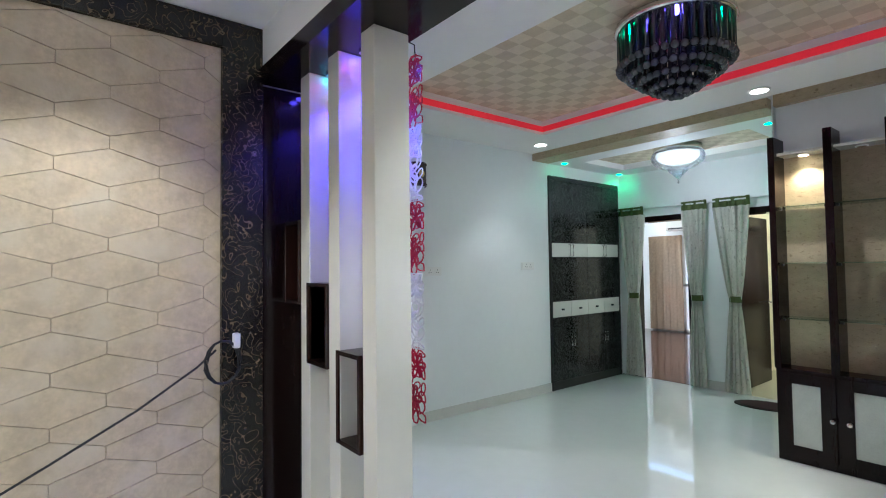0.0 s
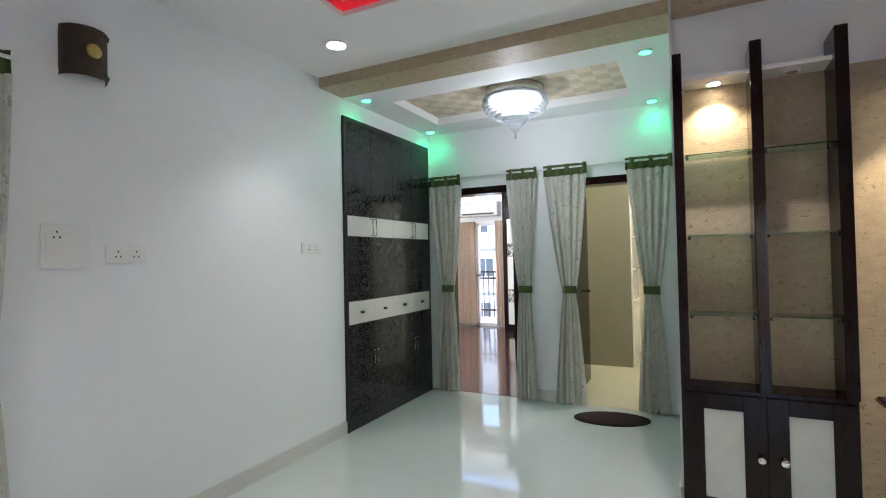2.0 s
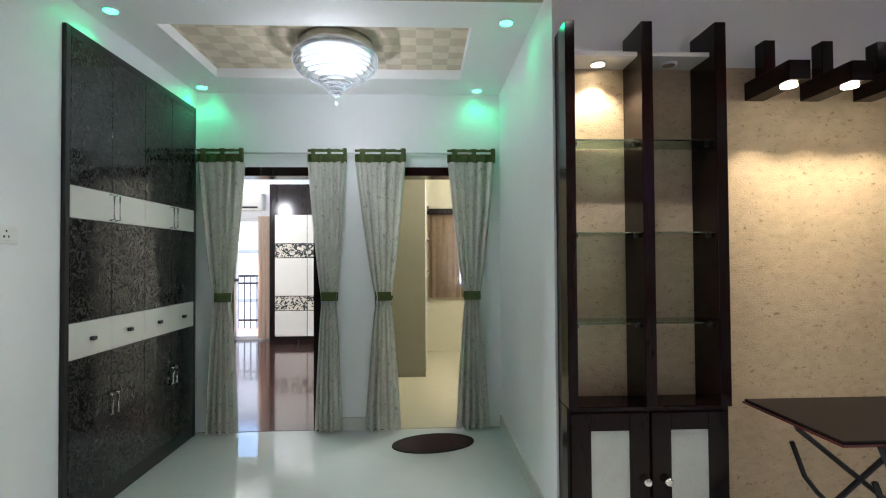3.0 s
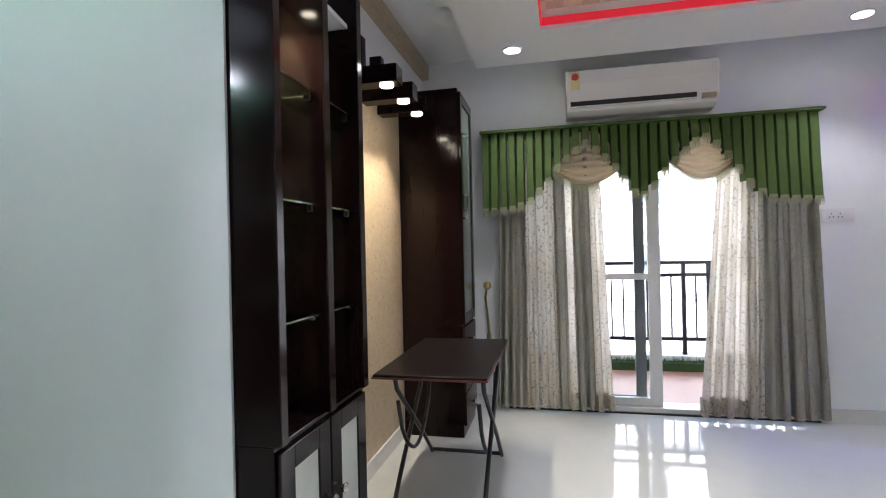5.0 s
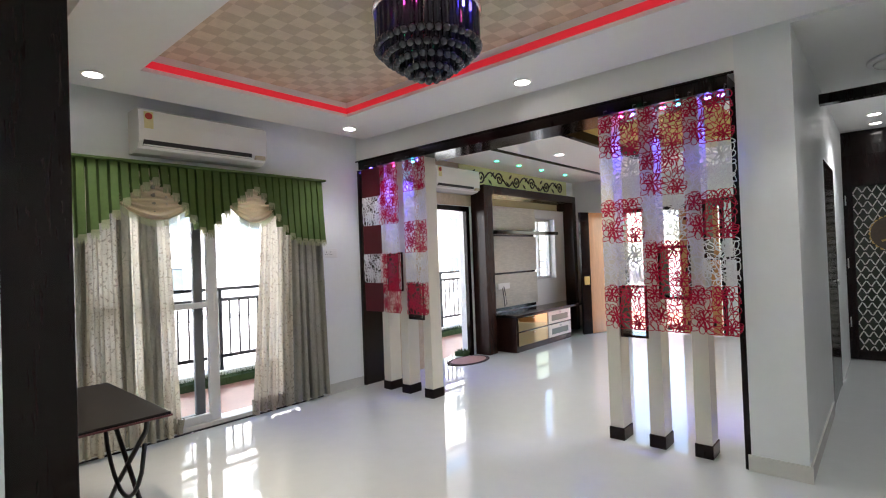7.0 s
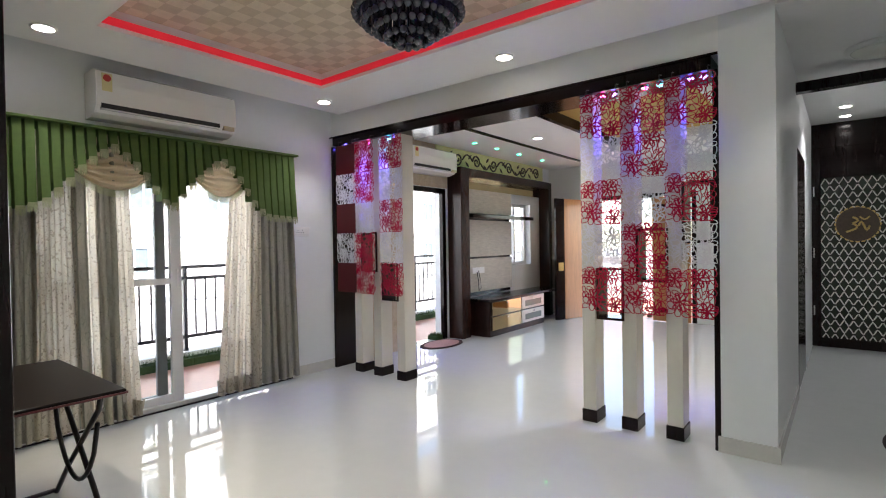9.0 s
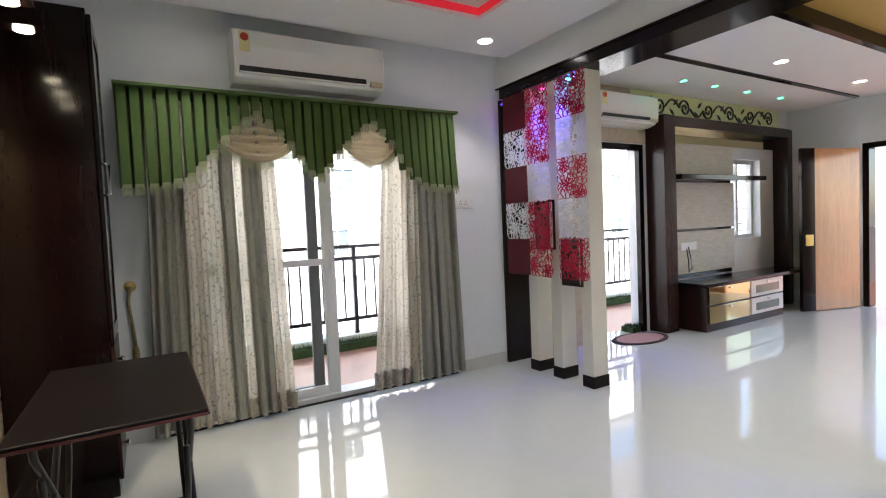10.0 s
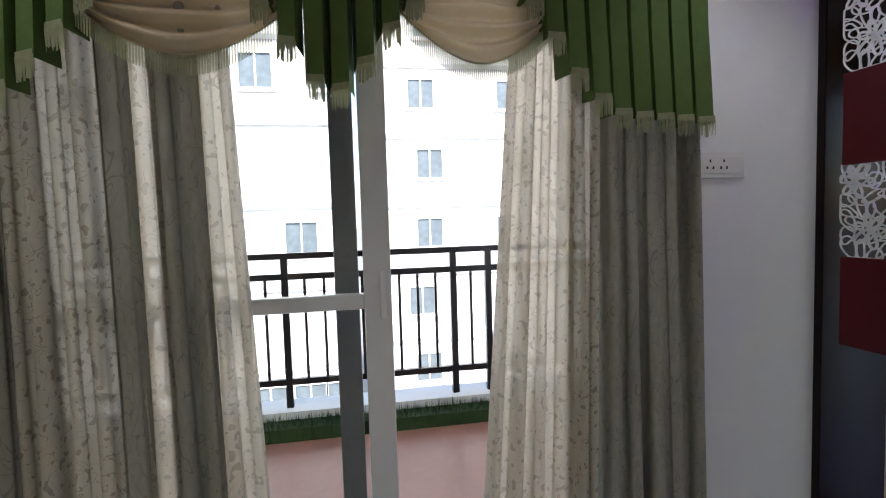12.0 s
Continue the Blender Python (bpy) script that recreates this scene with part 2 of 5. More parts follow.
OLIVE = mat("olive_laminate", (0.22, 0.21, 0.15), 0.35, var=0.04)
LINEN = mat("textured_linen_panel", (0.52, 0.49, 0.42), 0.6, var=0.22, scale=8, stretch=(1, 1, 5), bump=0.2, bscale=120)
MIRROR = mat("bronze_mirror", (0.55, 0.47, 0.26), 0.05, 1.0, var=0.02)
WOODFLOOR = mat("dark_wood_floor", (0.075, 0.032, 0.028), 0.12, var=0.25, scale=3, stretch=(8, 1, 1), coat=0.4)
CREAMFLOOR = mat("cream_floor_tile", (0.62, 0.58, 0.42), 0.12, var=0.03)
CREAMWALL = mat("cream_wall_paint", (0.72, 0.68, 0.50), 0.5, var=0.02)
BEDCLOTH = mat("floral_bed_sheet", (0.66, 0.63, 0.64), 0.85, var=0.05)
two_tone(BEDCLOTH, (0.14, 0.11, 0.15), "ShaderNodeTexNoise", 0.55, 0.60, 16, Detail=2.0)
REDCLOTH = mat("red_print_bed_sheet", (0.62, 0.56, 0.46), 0.85)
two_tone(REDCLOTH, (0.42, 0.05, 0.06), "ShaderNodeTexNoise", 0.55, 0.60, 14, Detail=2.0)
TUFT = mat("beige_leatherette", (0.50, 0.40, 0.28), 0.4, var=0.05)
MATRUG = mat("maroon_rug", (0.030, 0.008, 0.010), 0.95, var=0.3, scale=60)
RUGRIM = mat("rug_border", (0.014, 0.006, 0.006), 0.95, var=0.3, scale=80)
PINKRUG = mat("patterned_rug", (0.36, 0.20, 0.20), 0.95, var=0.2, scale=60)
BRONZE = mat("antique_bronze", (0.05, 0.032, 0.018), 0.45, 0.3, var=0.5, scale=30, bump=0.6, bscale=60)
BRASS = mat("brass", (0.55, 0.40, 0.14), 0.3, 0.9, var=0.2)
FLOWERPANEL = mat("black_flower_print", (0.66, 0.62, 0.52), 0.3)
two_tone(FLOWERPANEL, (0.02, 0.02, 0.02), "ShaderNodeTexNoise", 0.50, 0.53, 14, Detail=1.0, Distortion=2.0)
CABLE = mat("black_cable", (0.01, 0.01, 0.01), 0.5)
ROPE = mat("gold_green_cord", (0.24, 0.20, 0.07), 0.7, var=0.3, scale=60)
BRICKSTONE = mat("split_stone_cladding", (0.46, 0.42, 0.34), 0.7, var=0.3, scale=12, stretch=(1, 1, 5), bump=0.4, bscale=30)
LEAF = mat("scroll_leaf_dark", (0.028, 0.016, 0.010), 0.35)
CREAMGLOW = mat("cream_scroll_board", (0.66, 0.68, 0.34), 0.4)

# ---- builders ----


def box(bm, x0, x1, y0, y1, z0, z1, bevel=0.0, m=None):
    v = [bm.verts.new((x, y, z)) for x in (x0, x1) for y in (y0, y1) for z in (z0, z1)]
    fs = [bm.faces.new([v[i] for i in f]) for f in ((0, 1, 3, 2), (4, 6, 7, 5), (0, 4, 5, 1), (2, 3, 7, 6), (0, 2, 6, 4), (1, 5, 7, 3))]
    if m:
        bmesh.ops.transform(bm, matrix=m, verts=v)
    if bevel:
        es = list({e for f in fs for e in f.edges})
        bmesh.ops.bevel(bm, geom=es, offset=bevel, segments=2, affect="EDGES", profile=0.5)
    return bm


def boxes(*items, bevel=0.0):
    bm = bmesh.new()
    for b in items:
        box(bm, *b, bevel=bevel)
    return bm


def tube(bm, points, r, seg=8, closed=False):
    """A round bar along a line of points."""
    pts = [Vector(p) for p in points]
    rings = []
    n = len(pts)
    for i, p in enumerate(pts):
        a = pts[i - 1] if (i or closed) else p
        c = pts[(i + 1) % n] if (i < n - 1 or closed) else p
        d = (c - a).normalized()
        u = d.cross(Vector((0, 0, 1)))
        u = u.normalized() if u.length > 0.05 else d.cross(Vector((1, 0, 0))).normalized()
        w = d.cross(u)
        rings.append([bm.verts.new(p + (u * math.cos(k * math.tau / seg) + w * math.sin(k * math.tau / seg)) * r) for k in range(seg)])
    for i in range(n if closed else n - 1):
        a, c = rings[i], rings[(i + 1) % n]
        for k in range(seg):
            bm.faces.new((a[k], a[(k + 1) % seg], c[(k + 1) % seg], c[k]))
    if not closed:
        bm.faces.new(rings[0][::-1])
        bm.faces.new(rings[-1])
    return bm


def lathe(bm, profile, seg=24, m=None):
    """Turns (radius, height) pairs about the upright axis."""
    rings = [[bm.verts.new((r * math.cos(k * math.tau / seg), r * math.sin(k * math.tau / seg), z)) for k in range(seg)] for r, z in profile]
    for a, c in zip(rings, rings[1:]):
        for k in range(seg):
            bm.faces.new((a[k], a[(k + 1) % seg], c[(k + 1) % seg], c[k]))
    bm.faces.new(rings[0][::-1])
    bm.faces.new(rings[-1])
    if m:
        bmesh.ops.transform(bm, matrix=m, verts=[v for r in rings for v in r])
    return bm


def mesh_of(name, bm, material, smooth=False):
    bmesh.ops.recalc_face_normals(bm, faces=bm.faces)
    me = bpy.data.meshes.new(name)
    bm.to_mesh(me)
    bm.free()
    me.materials.append(material)
    if smooth:
        for p in me.polygons:
            p.use_smooth = True
    return me


def part(name, bm, material, parent=None, label="", smooth=False):
    ob = new(name, mesh_of(name, bm, material, smooth))
    if parent:
        ob.parent = parent
        ob.matrix_parent_inverse = Matrix.Translation(-parent.matrix_world.translation) if parent.parent is None else Matrix()
    if label:
        tagged(ob, label)
    return ob


def thing(name, label, category, at=(0, 0, 0), group=""):
    ob = new(name)
    ob.empty_display_size = 0.1
    ob.location = at
    ob.matrix_world = Matrix.Translation(at)
    return tagged(ob, label, category, group)


def setting(name, bm, material, label=""):
    return tagged(part(name, bm, material), label, "", "", "structure")

# ---- structure ----
H, LH = 3.05, 2.70            # wall height to the slab, living room ceiling
NX, SX, PY, EY, DY = -3.56, 1.60, 1.69, 5.15, 6.78

setting("floor", boxes((-3.72, 1.8, -3.7, 6.78, -0.2, 0.0)), FLOOR, "glossy pale grey polished tile floor")
setting("wall_north", boxes((-3.71, NX, -3.7, 1.95, 0, H), (-3.71, NX, 1.95, 2.92, 2.16, H), (-3.71, NX, 2.92, 5.262, 0, H), (-3.71, NX, 5.262, 6.725, 2.58, H), (-3.71, NX, 6.725, 6.95, 0, H)), WHITE, "plain white painted wall")
setting("wall_south", boxes((SX, 1.8, 4.45, 5.35, 0, H), (SX, 1.8, 2.28, 4.45, 2.12, H), (SX, 1.8, 0.5, 2.28, 0, H), (SX, 1.8, -0.3, 0.5, 2.10, H), (SX, 1.8, -1.95, -0.3, 0, H),
                            (SX, 1.8, -2.75, -1.95, 0, 0.95), (SX, 1.8, -2.75, -1.95, 2.0, H), (SX, 1.8, -3.7, -2.75, 0, H)), WHITE, "white painted wall with balcony doors")
setting("wall_east", boxes((-1.103, SX, EY, EY + 0.2, 0, 2.869)), WHITE, "white wall behind the wallpaper and shelf")
setting("wall_stub", boxes((-1.115, -0.95, EY + 0.2, 6.78, 0, H), (-1.115, -1.103, 5.09, EY + 0.2, 0, H)), WHITE, "white wall beside the foyer")
setting("wall_foyer", boxes((-3.56, -3.40, DY, 6.95, 0, H), (-3.40, -2.56, DY, 6.95, 2.12, H), (-2.56, -2.14, DY, 6.95, 0, H), (-2.14, -1.32, DY, 6.95, 2.12, H), (-1.32, -0.95, DY, 6.95, 0, H)), WHITE, "white wall with two curtained doorways")
setting("wall_living_north", boxes((-2.47, -2.17, -2.6, 1.69, 0, 2.80)), WHITE, "white wall between living room and passage")
setting("wall_west", boxes((0.72, SX, -3.7, -3.5, 0, LH), (-0.95, 0.72, -3.7, -3.5, 2.12, LH), (-2.3, -0.95, -3.7, -3.5, 0, LH)), WHITE, "white wall with a terrace doorway")
setting("wall_passage_end", boxes((-3.56, -2.3, -2.65, -2.5, 0, LH)), WHITE)

# ceilings
TX0, TX1, TY0, TY1 = -2.67, 0.765, 2.46, 4.14      # inner edge of the dropped frame
FX0, FX1, FY0, FY1 = -3.16, 1.33, 1.80, 4.64       # its outer edge
setting("ceiling_dining", boxes((-3.56, SX, PY, FY0, 2.80, 3.05), (-3.56, SX, FY1, 4.66, 2.80, 3.05), (-3.56, FX0, FY0, FY1, 2.80, 3.05), (FX1, SX, FY0, FY1, 2.80, 3.05), (-3.56, -1.112, 4.66, 5.35, 2.80, 3.05), (-1.112, SX, 4.66, 5.35, 2.87, 3.05)), CEIL, "white outer level of the stepped false ceiling")
setting("ceiling_frame", boxes((FX0, FX1, FY0, TY0, 2.70, 3.05), (FX0, FX1, TY1, FY1, 2.70, 3.05), (FX0, TX0, TY0, TY1, 2.70, 3.05), (TX1, FX1, TY0, TY1, 2.70, 3.05)), CEIL, "white dropped ceiling frame round the tray")
setting("ceiling_tray", boxes((TX0, TX1, TY0, TY1, 2.83, 3.05)), TILEPAPER, "checked beige wallpaper in the ceiling tray")
setting("trim_cove", boxes((TX0, TX1, TY0, TY0 + 0.012, 2.728, 2.775), (TX0, TX1, TY1 - 0.012, TY1, 2.728, 2.775), (TX0, TX0 + 0.012, TY0 + 0.012, TY1 - 0.012, 2.728, 2.775), (TX1 - 0.012, TX1, TY0 + 0.012, TY1 - 0.012, 2.728, 2.775)), REDGLOW, "glowing red strip light in the ceiling cove")
setting("ceiling_foyer", boxes((-3.56, -1.115, 5.28, 5.58, 2.72, 3.0), (-3.56, -1.115, 6.42, DY, 2.72, 3.0), (-3.56, -3.26, 5.58, 6.42, 2.72, 3.0), (-1.46, -1.115, 5.58, 6.42, 2.72, 3.0)), CEIL)
setting("ceiling_foyer_panel", boxes((-3.26, -1.46, 5.58, 6.42, 2.79, 3.0)), TILEPAPER, "checked wallpaper in a shallow ceiling recess")
setting("beam_foyer", boxes((-3.56, -1.115, 5.0, 5.28, 2.72, 2.88), (-1.10, SX, 5.09, 5.15, 2.74, 2.868)), WALLPAPER, "tan wallpapered ceiling beam")
setting("ceiling_living", boxes((-2.17, SX, 0.72, 1.38, LH, 3.0), (-2.17, SX, -3.5, -1.9, LH, 3.0), (-0.2, SX, -1.9, 0.72, LH, 3.0), (-2.17, -1.75, -1.9, 0.72, LH, 3.0)), CEIL)
setting("ceiling_living_tray", boxes((-1.75, -0.2, -1.9, 0.72, 2.80, 3.0)), YELLOW, "mustard yellow ceiling recess")
setting("trim_tray", boxes((-1.75, -0.2, 0.66, 0.72, 2.69, 2.80), (-0.26, -0.2, -1.9, 0.66, 2.69, 2.80), (0.68, 0.74, -3.3, 1.38, 2.685, 2.70)), DARK, "dark wooden ceiling trim")
setting("ceiling_passage", boxes((-3.56, -2.17, -2.65, 1.685, 2.72, 3.05)), CEIL)
setting("beam_partition", boxes((-2.17, SX, 1.38, PY, 2.50, 3.0)), CEIL, "white beam over the room divider")
setting("trim_partition", boxes((-2.13, 1.56, 1.37, 1.70, 2.415, 2.498), (-2.17, SX, 1.70, 1.712, 2.498, 2.512)), DARK, "glossy dark wooden soffit under the beam")
roof = setting("ceiling_slab", boxes((-7.2, 1.8, -3.7, 11.2, 3.06, 3.2)), CEIL)

# skirtings
setting("baseboard", boxes((NX, NX + 0.012, 2.98, 5.262, 0, 0.10), (SX - 0.012, SX, 1.70, 2.25, 0, 0.10), (SX - 0.012, SX, 4.5, 5.15, 0, 0.10), (-1.127, -1.115, 5.07, DY, 0, 0.10), (-2.485, -2.155, 1.69, 1.702, 0, 0.10),
                           (-2.482, -2.47, 0.1, 1.69, 0, 0.10), (-0.33, 0.85, EY - 0.018, EY - 0.006, 0, 0.10), (-2.13, SX, -3.5, -3.488, 0, 0.001), (-2.54, -2.16, DY - 0.012, DY, 0, 0.10)), SKIRT, "pale tiled skirting")

# wallpaper on the east wall
setting("wallpaper_panel", boxes((-1.103, 0.88, EY - 0.006, EY, 0.0, 2.33)), WALLPAPER, "mottled tan textured wallpaper")


# ---- openings ----


def door_frame(name, axis, a0, a1, face, depth, top, label):
    """A dark timber frame round a doorway; axis names the wall's run."""
    w = 0.07
    items = ((a0, a0 + w, 0, top), (a1 - w, a1, 0, top), (a0 + w, a1 - w, top - w, top))
    d0, d1 = sorted((face, face + depth))
    if axis == "x":
        bm = boxes(*[(p, q, d0, d1, z0, z1) for p, q, z0, z1 in items], bevel=0.004)
    else:
        bm = boxes(*[(d0, d1, p, q, z0, z1) for p, q, z0, z1 in items], bevel=0.004)
    return setting(name, bm, DARK, label)


door_frame("door_1", "x", -3.40, -2.56, 6.765, 0.2, 2.12, "dark wooden door frame")
door_frame("door_2", "x", -2.14, -1.32, 6.765, 0.2, 2.12, "dark wooden door frame")
door_frame("door_3", "y", 1.95, 2.92, -3.545, -0.18, 2.16, "dark wooden door frame")
door_frame("door_4", "y", -0.30, 0.50, 1.585, 0.06, 2.10, "dark frame of the balcony door")
door_frame("door_5", "x", -0.95, 0.72, -3.49, -0.2, 2.12, "dark frame of the terrace doorway")

# sliding balcony window
win = tagged(new("window_1"), "white sliding balcony door, one leaf open", "", "", "structure")
part("window_frame", boxes((1.62, 1.76, 2.28, 2.33, 0.0, 2.12), (1.62, 1.76, 4.40, 4.45, 0.0, 2.12), (1.62, 1.76, 2.33, 4.40, 2.06, 2.12), (1.60, 1.78, 2.28, 4.45, 0.0, 0.045), bevel=0.004), ALU, win)
sash = part("sash", boxes((1.64, 1.68, 3.285, 3.375, 0.046, 2.06), (1.64, 1.68, 4.31, 4.40, 0.046, 2.06), (1.64, 1.68, 3.375, 4.31, 1.035, 1.085), (1.64, 1.68, 3.375, 4.31, 0.046, 0.11), (1.64, 1.68, 3.375, 4.31, 2.0, 2.06), bevel=0.003), ALU, win)
# rear sash stands in shade; the grey colour carries that shade
part("rear_sash", boxes((1.70, 1.74, 3.39, 3.47, 0.046, 2.06), (1.70, 1.74, 4.33, 4.40, 0.046, 2.06), (1.70, 1.74, 3.47, 4.33, 0.046, 0.11), bevel=0.003), SHADEDALU, win, "white rear sash, shade put into its grey colour")
pane = part("pane", boxes((1.657, 1.662, 3.375, 4.31, 0.11, 2.0)), GLASS, win)
pane.visible_shadow = False
part("handle", boxes((1.628, 1.64, 3.305, 3.325, 1.0, 1.16), bevel=0.005), PLASTIC, sash)
setting("window_sill", boxes((1.58, 1.84, 2.24, 4.47, -0.01, 0.012)), mat("black_granite", (0.02, 0.02, 0.022), 0.15, var=0.4, scale=40), "black stone threshold")

# small window by the television wall
win2 = tagged(new("window_2"), "white window with grille bars in a deep reveal", "", "", "structure")
part("window_frame", boxes((1.70, 1.75, -2.75, -2.70, 0.95, 2.0), (1.70, 1.75, -2.0, -1.95, 0.95, 2.0), (1.70, 1.75, -2.70, -2.0, 1.95, 2.0), (1.70, 1.75, -2.70, -2.0, 0.95, 1.0), (1.70, 1.75, -2.38, -2.34, 1.0, 1.95)), ALU, win2)
for i in range(9):
    part("grille_bar", tube(bmesh.new(), [(1.77, -2.70, 1.05 + i * 0.1), (1.77, -2.0, 1.05 + i * 0.1)], 0.006), ALU, win2)

# ---- outside ----
setting("balcony_floor", boxes((1.8, 3.55, -3.0, 6.5, -0.25, -0.03)), TERRA, "terracotta tiled balcony floor")
setting("balcony_kerb", boxes((3.30, 3.55, -3.0, 6.5, -0.03, 0.10)), RENDERWALL)
setting("balcony_ceiling", boxes((1.8, 3.55, -3.0, 6.5, 2.75, 2.95)), RENDERWALL)
setting("terrace_floor", boxes((-3.6, 1.8, -6.5, -3.7, -0.25, -0.02)), TERRA)
setting("terrace_parapet", boxes((-3.6, 1.8, -6.5, -6.35, -0.02, 0.95)), RENDERWALL)
setting("ground", boxes((-900, 900, -900, 900, -14.2, -14.0)), EARTH, "street level far below")


def railing(name, x, y0, y1):
    r = thing(name, "black painted steel balcony railing with upright bars", "railing", (x, (y0 + y1) / 2, 0.1))
    for z in (0.27, 0.97, 1.105):
        part("rail", boxes((x - 0.018, x + 0.018, y0, y1, z - 0.02, z + 0.02)), BLACK, r)
    bar = mesh_of("bar", boxes((-0.009, 0.009, -0.009, 0.009, 0.27, 0.97)), BLACK)
    post = mesh_of("post", boxes((-0.022, 0.022, -0.022, 0.022, 0.1, 1.105)), BLACK)
    n = int((y1 - y0) / 0.125)
    for i in range(n + 1):
        heavy = i % 11 in (1, 10) or i in (0, n)
        o = new("post" if heavy else "bar", post if heavy else bar)
        o.parent, o.matrix_parent_inverse = r, Matrix.Translation(-r.matrix_world.translation)
        o.location = (x, y0 + i * 0.125, 0)
    return r


railing("balcony_railing", 3.40, -2.9, 6.4)


def turf(name, x0, x1, y0, y1, z, h, n):
    bm = bmesh.new()
    rnd = random.Random(5)
    box(bm, x0, x1, y0, y1, z, z + h * 0.55)
    for _ in range(n):
        x, y, a = rnd.uniform(x0, x1), rnd.uniform(y0, y1), rnd.uniform(0, 6.3)
        c, s, l = math.cos(a) * 0.006, math.sin(a) * 0.006, rnd.uniform(0.6, 1.0) * h
        dx, dy = rnd.uniform(-0.02, 0.02), rnd.uniform(-0.02, 0.02)
        bm.faces.new([bm.verts.new(p) for p in ((x - c, y - s, z), (x + c, y + s, z), (x + dx, y + dy, z + l))])
    return tagged(part(name, bm, GRASS), "strip of green artificial turf on the balcony", "turf", "", "stuff")


turf("grass_strip", 3.14, 3.29, -2.9, 6.4, -0.03, 0.15, 9000)
turf("grass_mat", 1.62, 1.78, -0.24, -0.10, 0.0, 0.10, 500)


def building(x, y0, y1, top, label, seed, cols):
    """A far block of flats: storeys, bands, windows with frames and glass."""
    b = thing("apartment_building", label, "building", (x, (y0 + y1) / 2, -14))
    part("wall", boxes((x, x + 12, y0, y1, -14, top)), RENDERWALL, b)
    part("roof", boxes((x - 0.25, x + 12.2, y0 - 0.2, y1 + 0.2, top, top + 0.6)), GREYBAND, b)
    glassm = mesh_of("window", boxes((-0.10, 0.0, -0.55, 0.55, 0, 1.2)), BLUEPANE)
    framem = mesh_of("window_frame", boxes((-0.16, -0.02, -0.62, -0.55, -0.07, 1.27), (-0.16, -0.02, 0.55, 0.62, -0.07, 1.27), (-0.16, -0.02, -0.55, 0.55, 1.2, 1.27), (-0.2, -0.02, -0.7, 0.7, -0.14, -0.0), (-0.14, -0.02, -0.03, 0.03, 0, 1.2)), RENDERWALL)
    rnd = random.Random(seed)
    z = -12.6
    while z < top - 1.6:
        for c in range(cols):
            if rnd.random() < 0.6:
                w = new("window", glassm)
                w.parent, w.matrix_parent_inverse = b, Matrix.Translation(-b.matrix_world.translation)
                w.location = (x, y0 + (c + 0.5) * (y1 - y0) / cols + rnd.uniform(-0.3, 0.3), z + 0.7)
                f = new("frame", framem)
                f.parent = w
        part("band", boxes((x - 0.08, x + 0.0, y0, y1, z - 0.6, z - 0.4)), GREYBAND, b)
        z += 3.0
    return b


building(22, -34, 2.2, 13, "white apartment block with small blue-tinted windows", 3, 9)
building(19, 3.2, 7.4, 16, "white building with a glazed stair tower", 4, 3)
building(24, 8.5, 40, 10, "pale apartment block across the street", 6, 8)

# ---- room divider ----


def pillar(x0, x1, y0, y1):
    p = thing("divider_pillar", "ivory laminate divider pillar with a dark base", "pillar", ((x0 + x1) / 2, (y0 + y1) / 2, 0), "pillars of the room divider")
    part("shaft", boxes((x0, x1, y0, y1, 0.09, 2.415), bevel=0.004), IVORY, p)
    part("base", boxes((x0 - 0.006, x1 + 0.006, y0 - 0.006, y1 + 0.006, 0, 0.09), bevel=0.003), DARK, p, "dark base block")
    return p


for a, b in ((1.18, 1.286), (0.895, 1.002), (0.57, 0.675), (-1.348, -1.246), (-1.642, -1.54), (-1.942, -1.84)):
    pillar(a, b, 1.50, 1.66)

for name, x0, x1 in (("divider_end_post", 1.565, 1.60), ("divider_end_post", -2.17, -2.135)):
    d = thing(name, "tall dark wooden end panel of the divider", "panel", ((x0 + x1) / 2, 1.53, 0))
    part("board", boxes((x0, x1, 1.385, 1.69, 0, 2.41), bevel=0.003), DARK, d)


def shelf_box(x0, x1, z0, z1, y0=1.49, y1=1.672):
    s = thing("divider_box", "open dark wooden box shelf between divider pillars", "shelf", ((x0 + x1) / 2, 1.58, z0), "box shelves of the divider")
    t = 0.018
    for n, b in (("side", (x0, x0 + t, y0, y1, z0, z1)), ("side", (x1 - t, x1, y0, y1, z0, z1)), ("top", (x0 + t, x1 - t, y0, y1, z1 - t, z1)), ("bottom", (x0 + t, x1 - t, y0, y1, z0, z0 + t))):
        part(n, boxes(b, bevel=0.002), BROWN if n == "side" else DARK, s)


for b in ((-1.56, -1.36, 0.77, 1.15), (-1.858, -1.645, 1.055, 1.425), (-2.132, -1.945, 1.32, 1.725), (0.935, 1.17, 1.06, 1.468), (0.645, 0.868, 0.776, 1.16)):
    shelf_box(*b)


def ribbon(bm, pts, w, d=0.004):
    """A flat closed strip in the x-z plane, cut from a thin sheet."""
    n = len(pts)
    rows = []
    for i in range(n):
        (x0, z0), (x1, z1), (x2, z2) = pts[i - 1], pts[i], pts[(i + 1) % n]
        tx, tz = x2 - x0, z2 - z0
        l = math.hypot(tx, tz) or 1
        nx, nz = -tz / l * w / 2, tx / l * w / 2
        rows.append([bm.verts.new(p) for p in ((x1 + nx, 0, z1 + nz), (x1 - nx, 0, z1 - nz), (x1 - nx, d, z1 - nz), (x1 + nx, d, z1 + nz))])
    for i in range(n):
        a, c = rows[i], rows[(i + 1) % n]
        for k in range(4):
            bm.faces.new((a[k], a[(k + 1) % 4], c[(k + 1) % 4], c[k]))


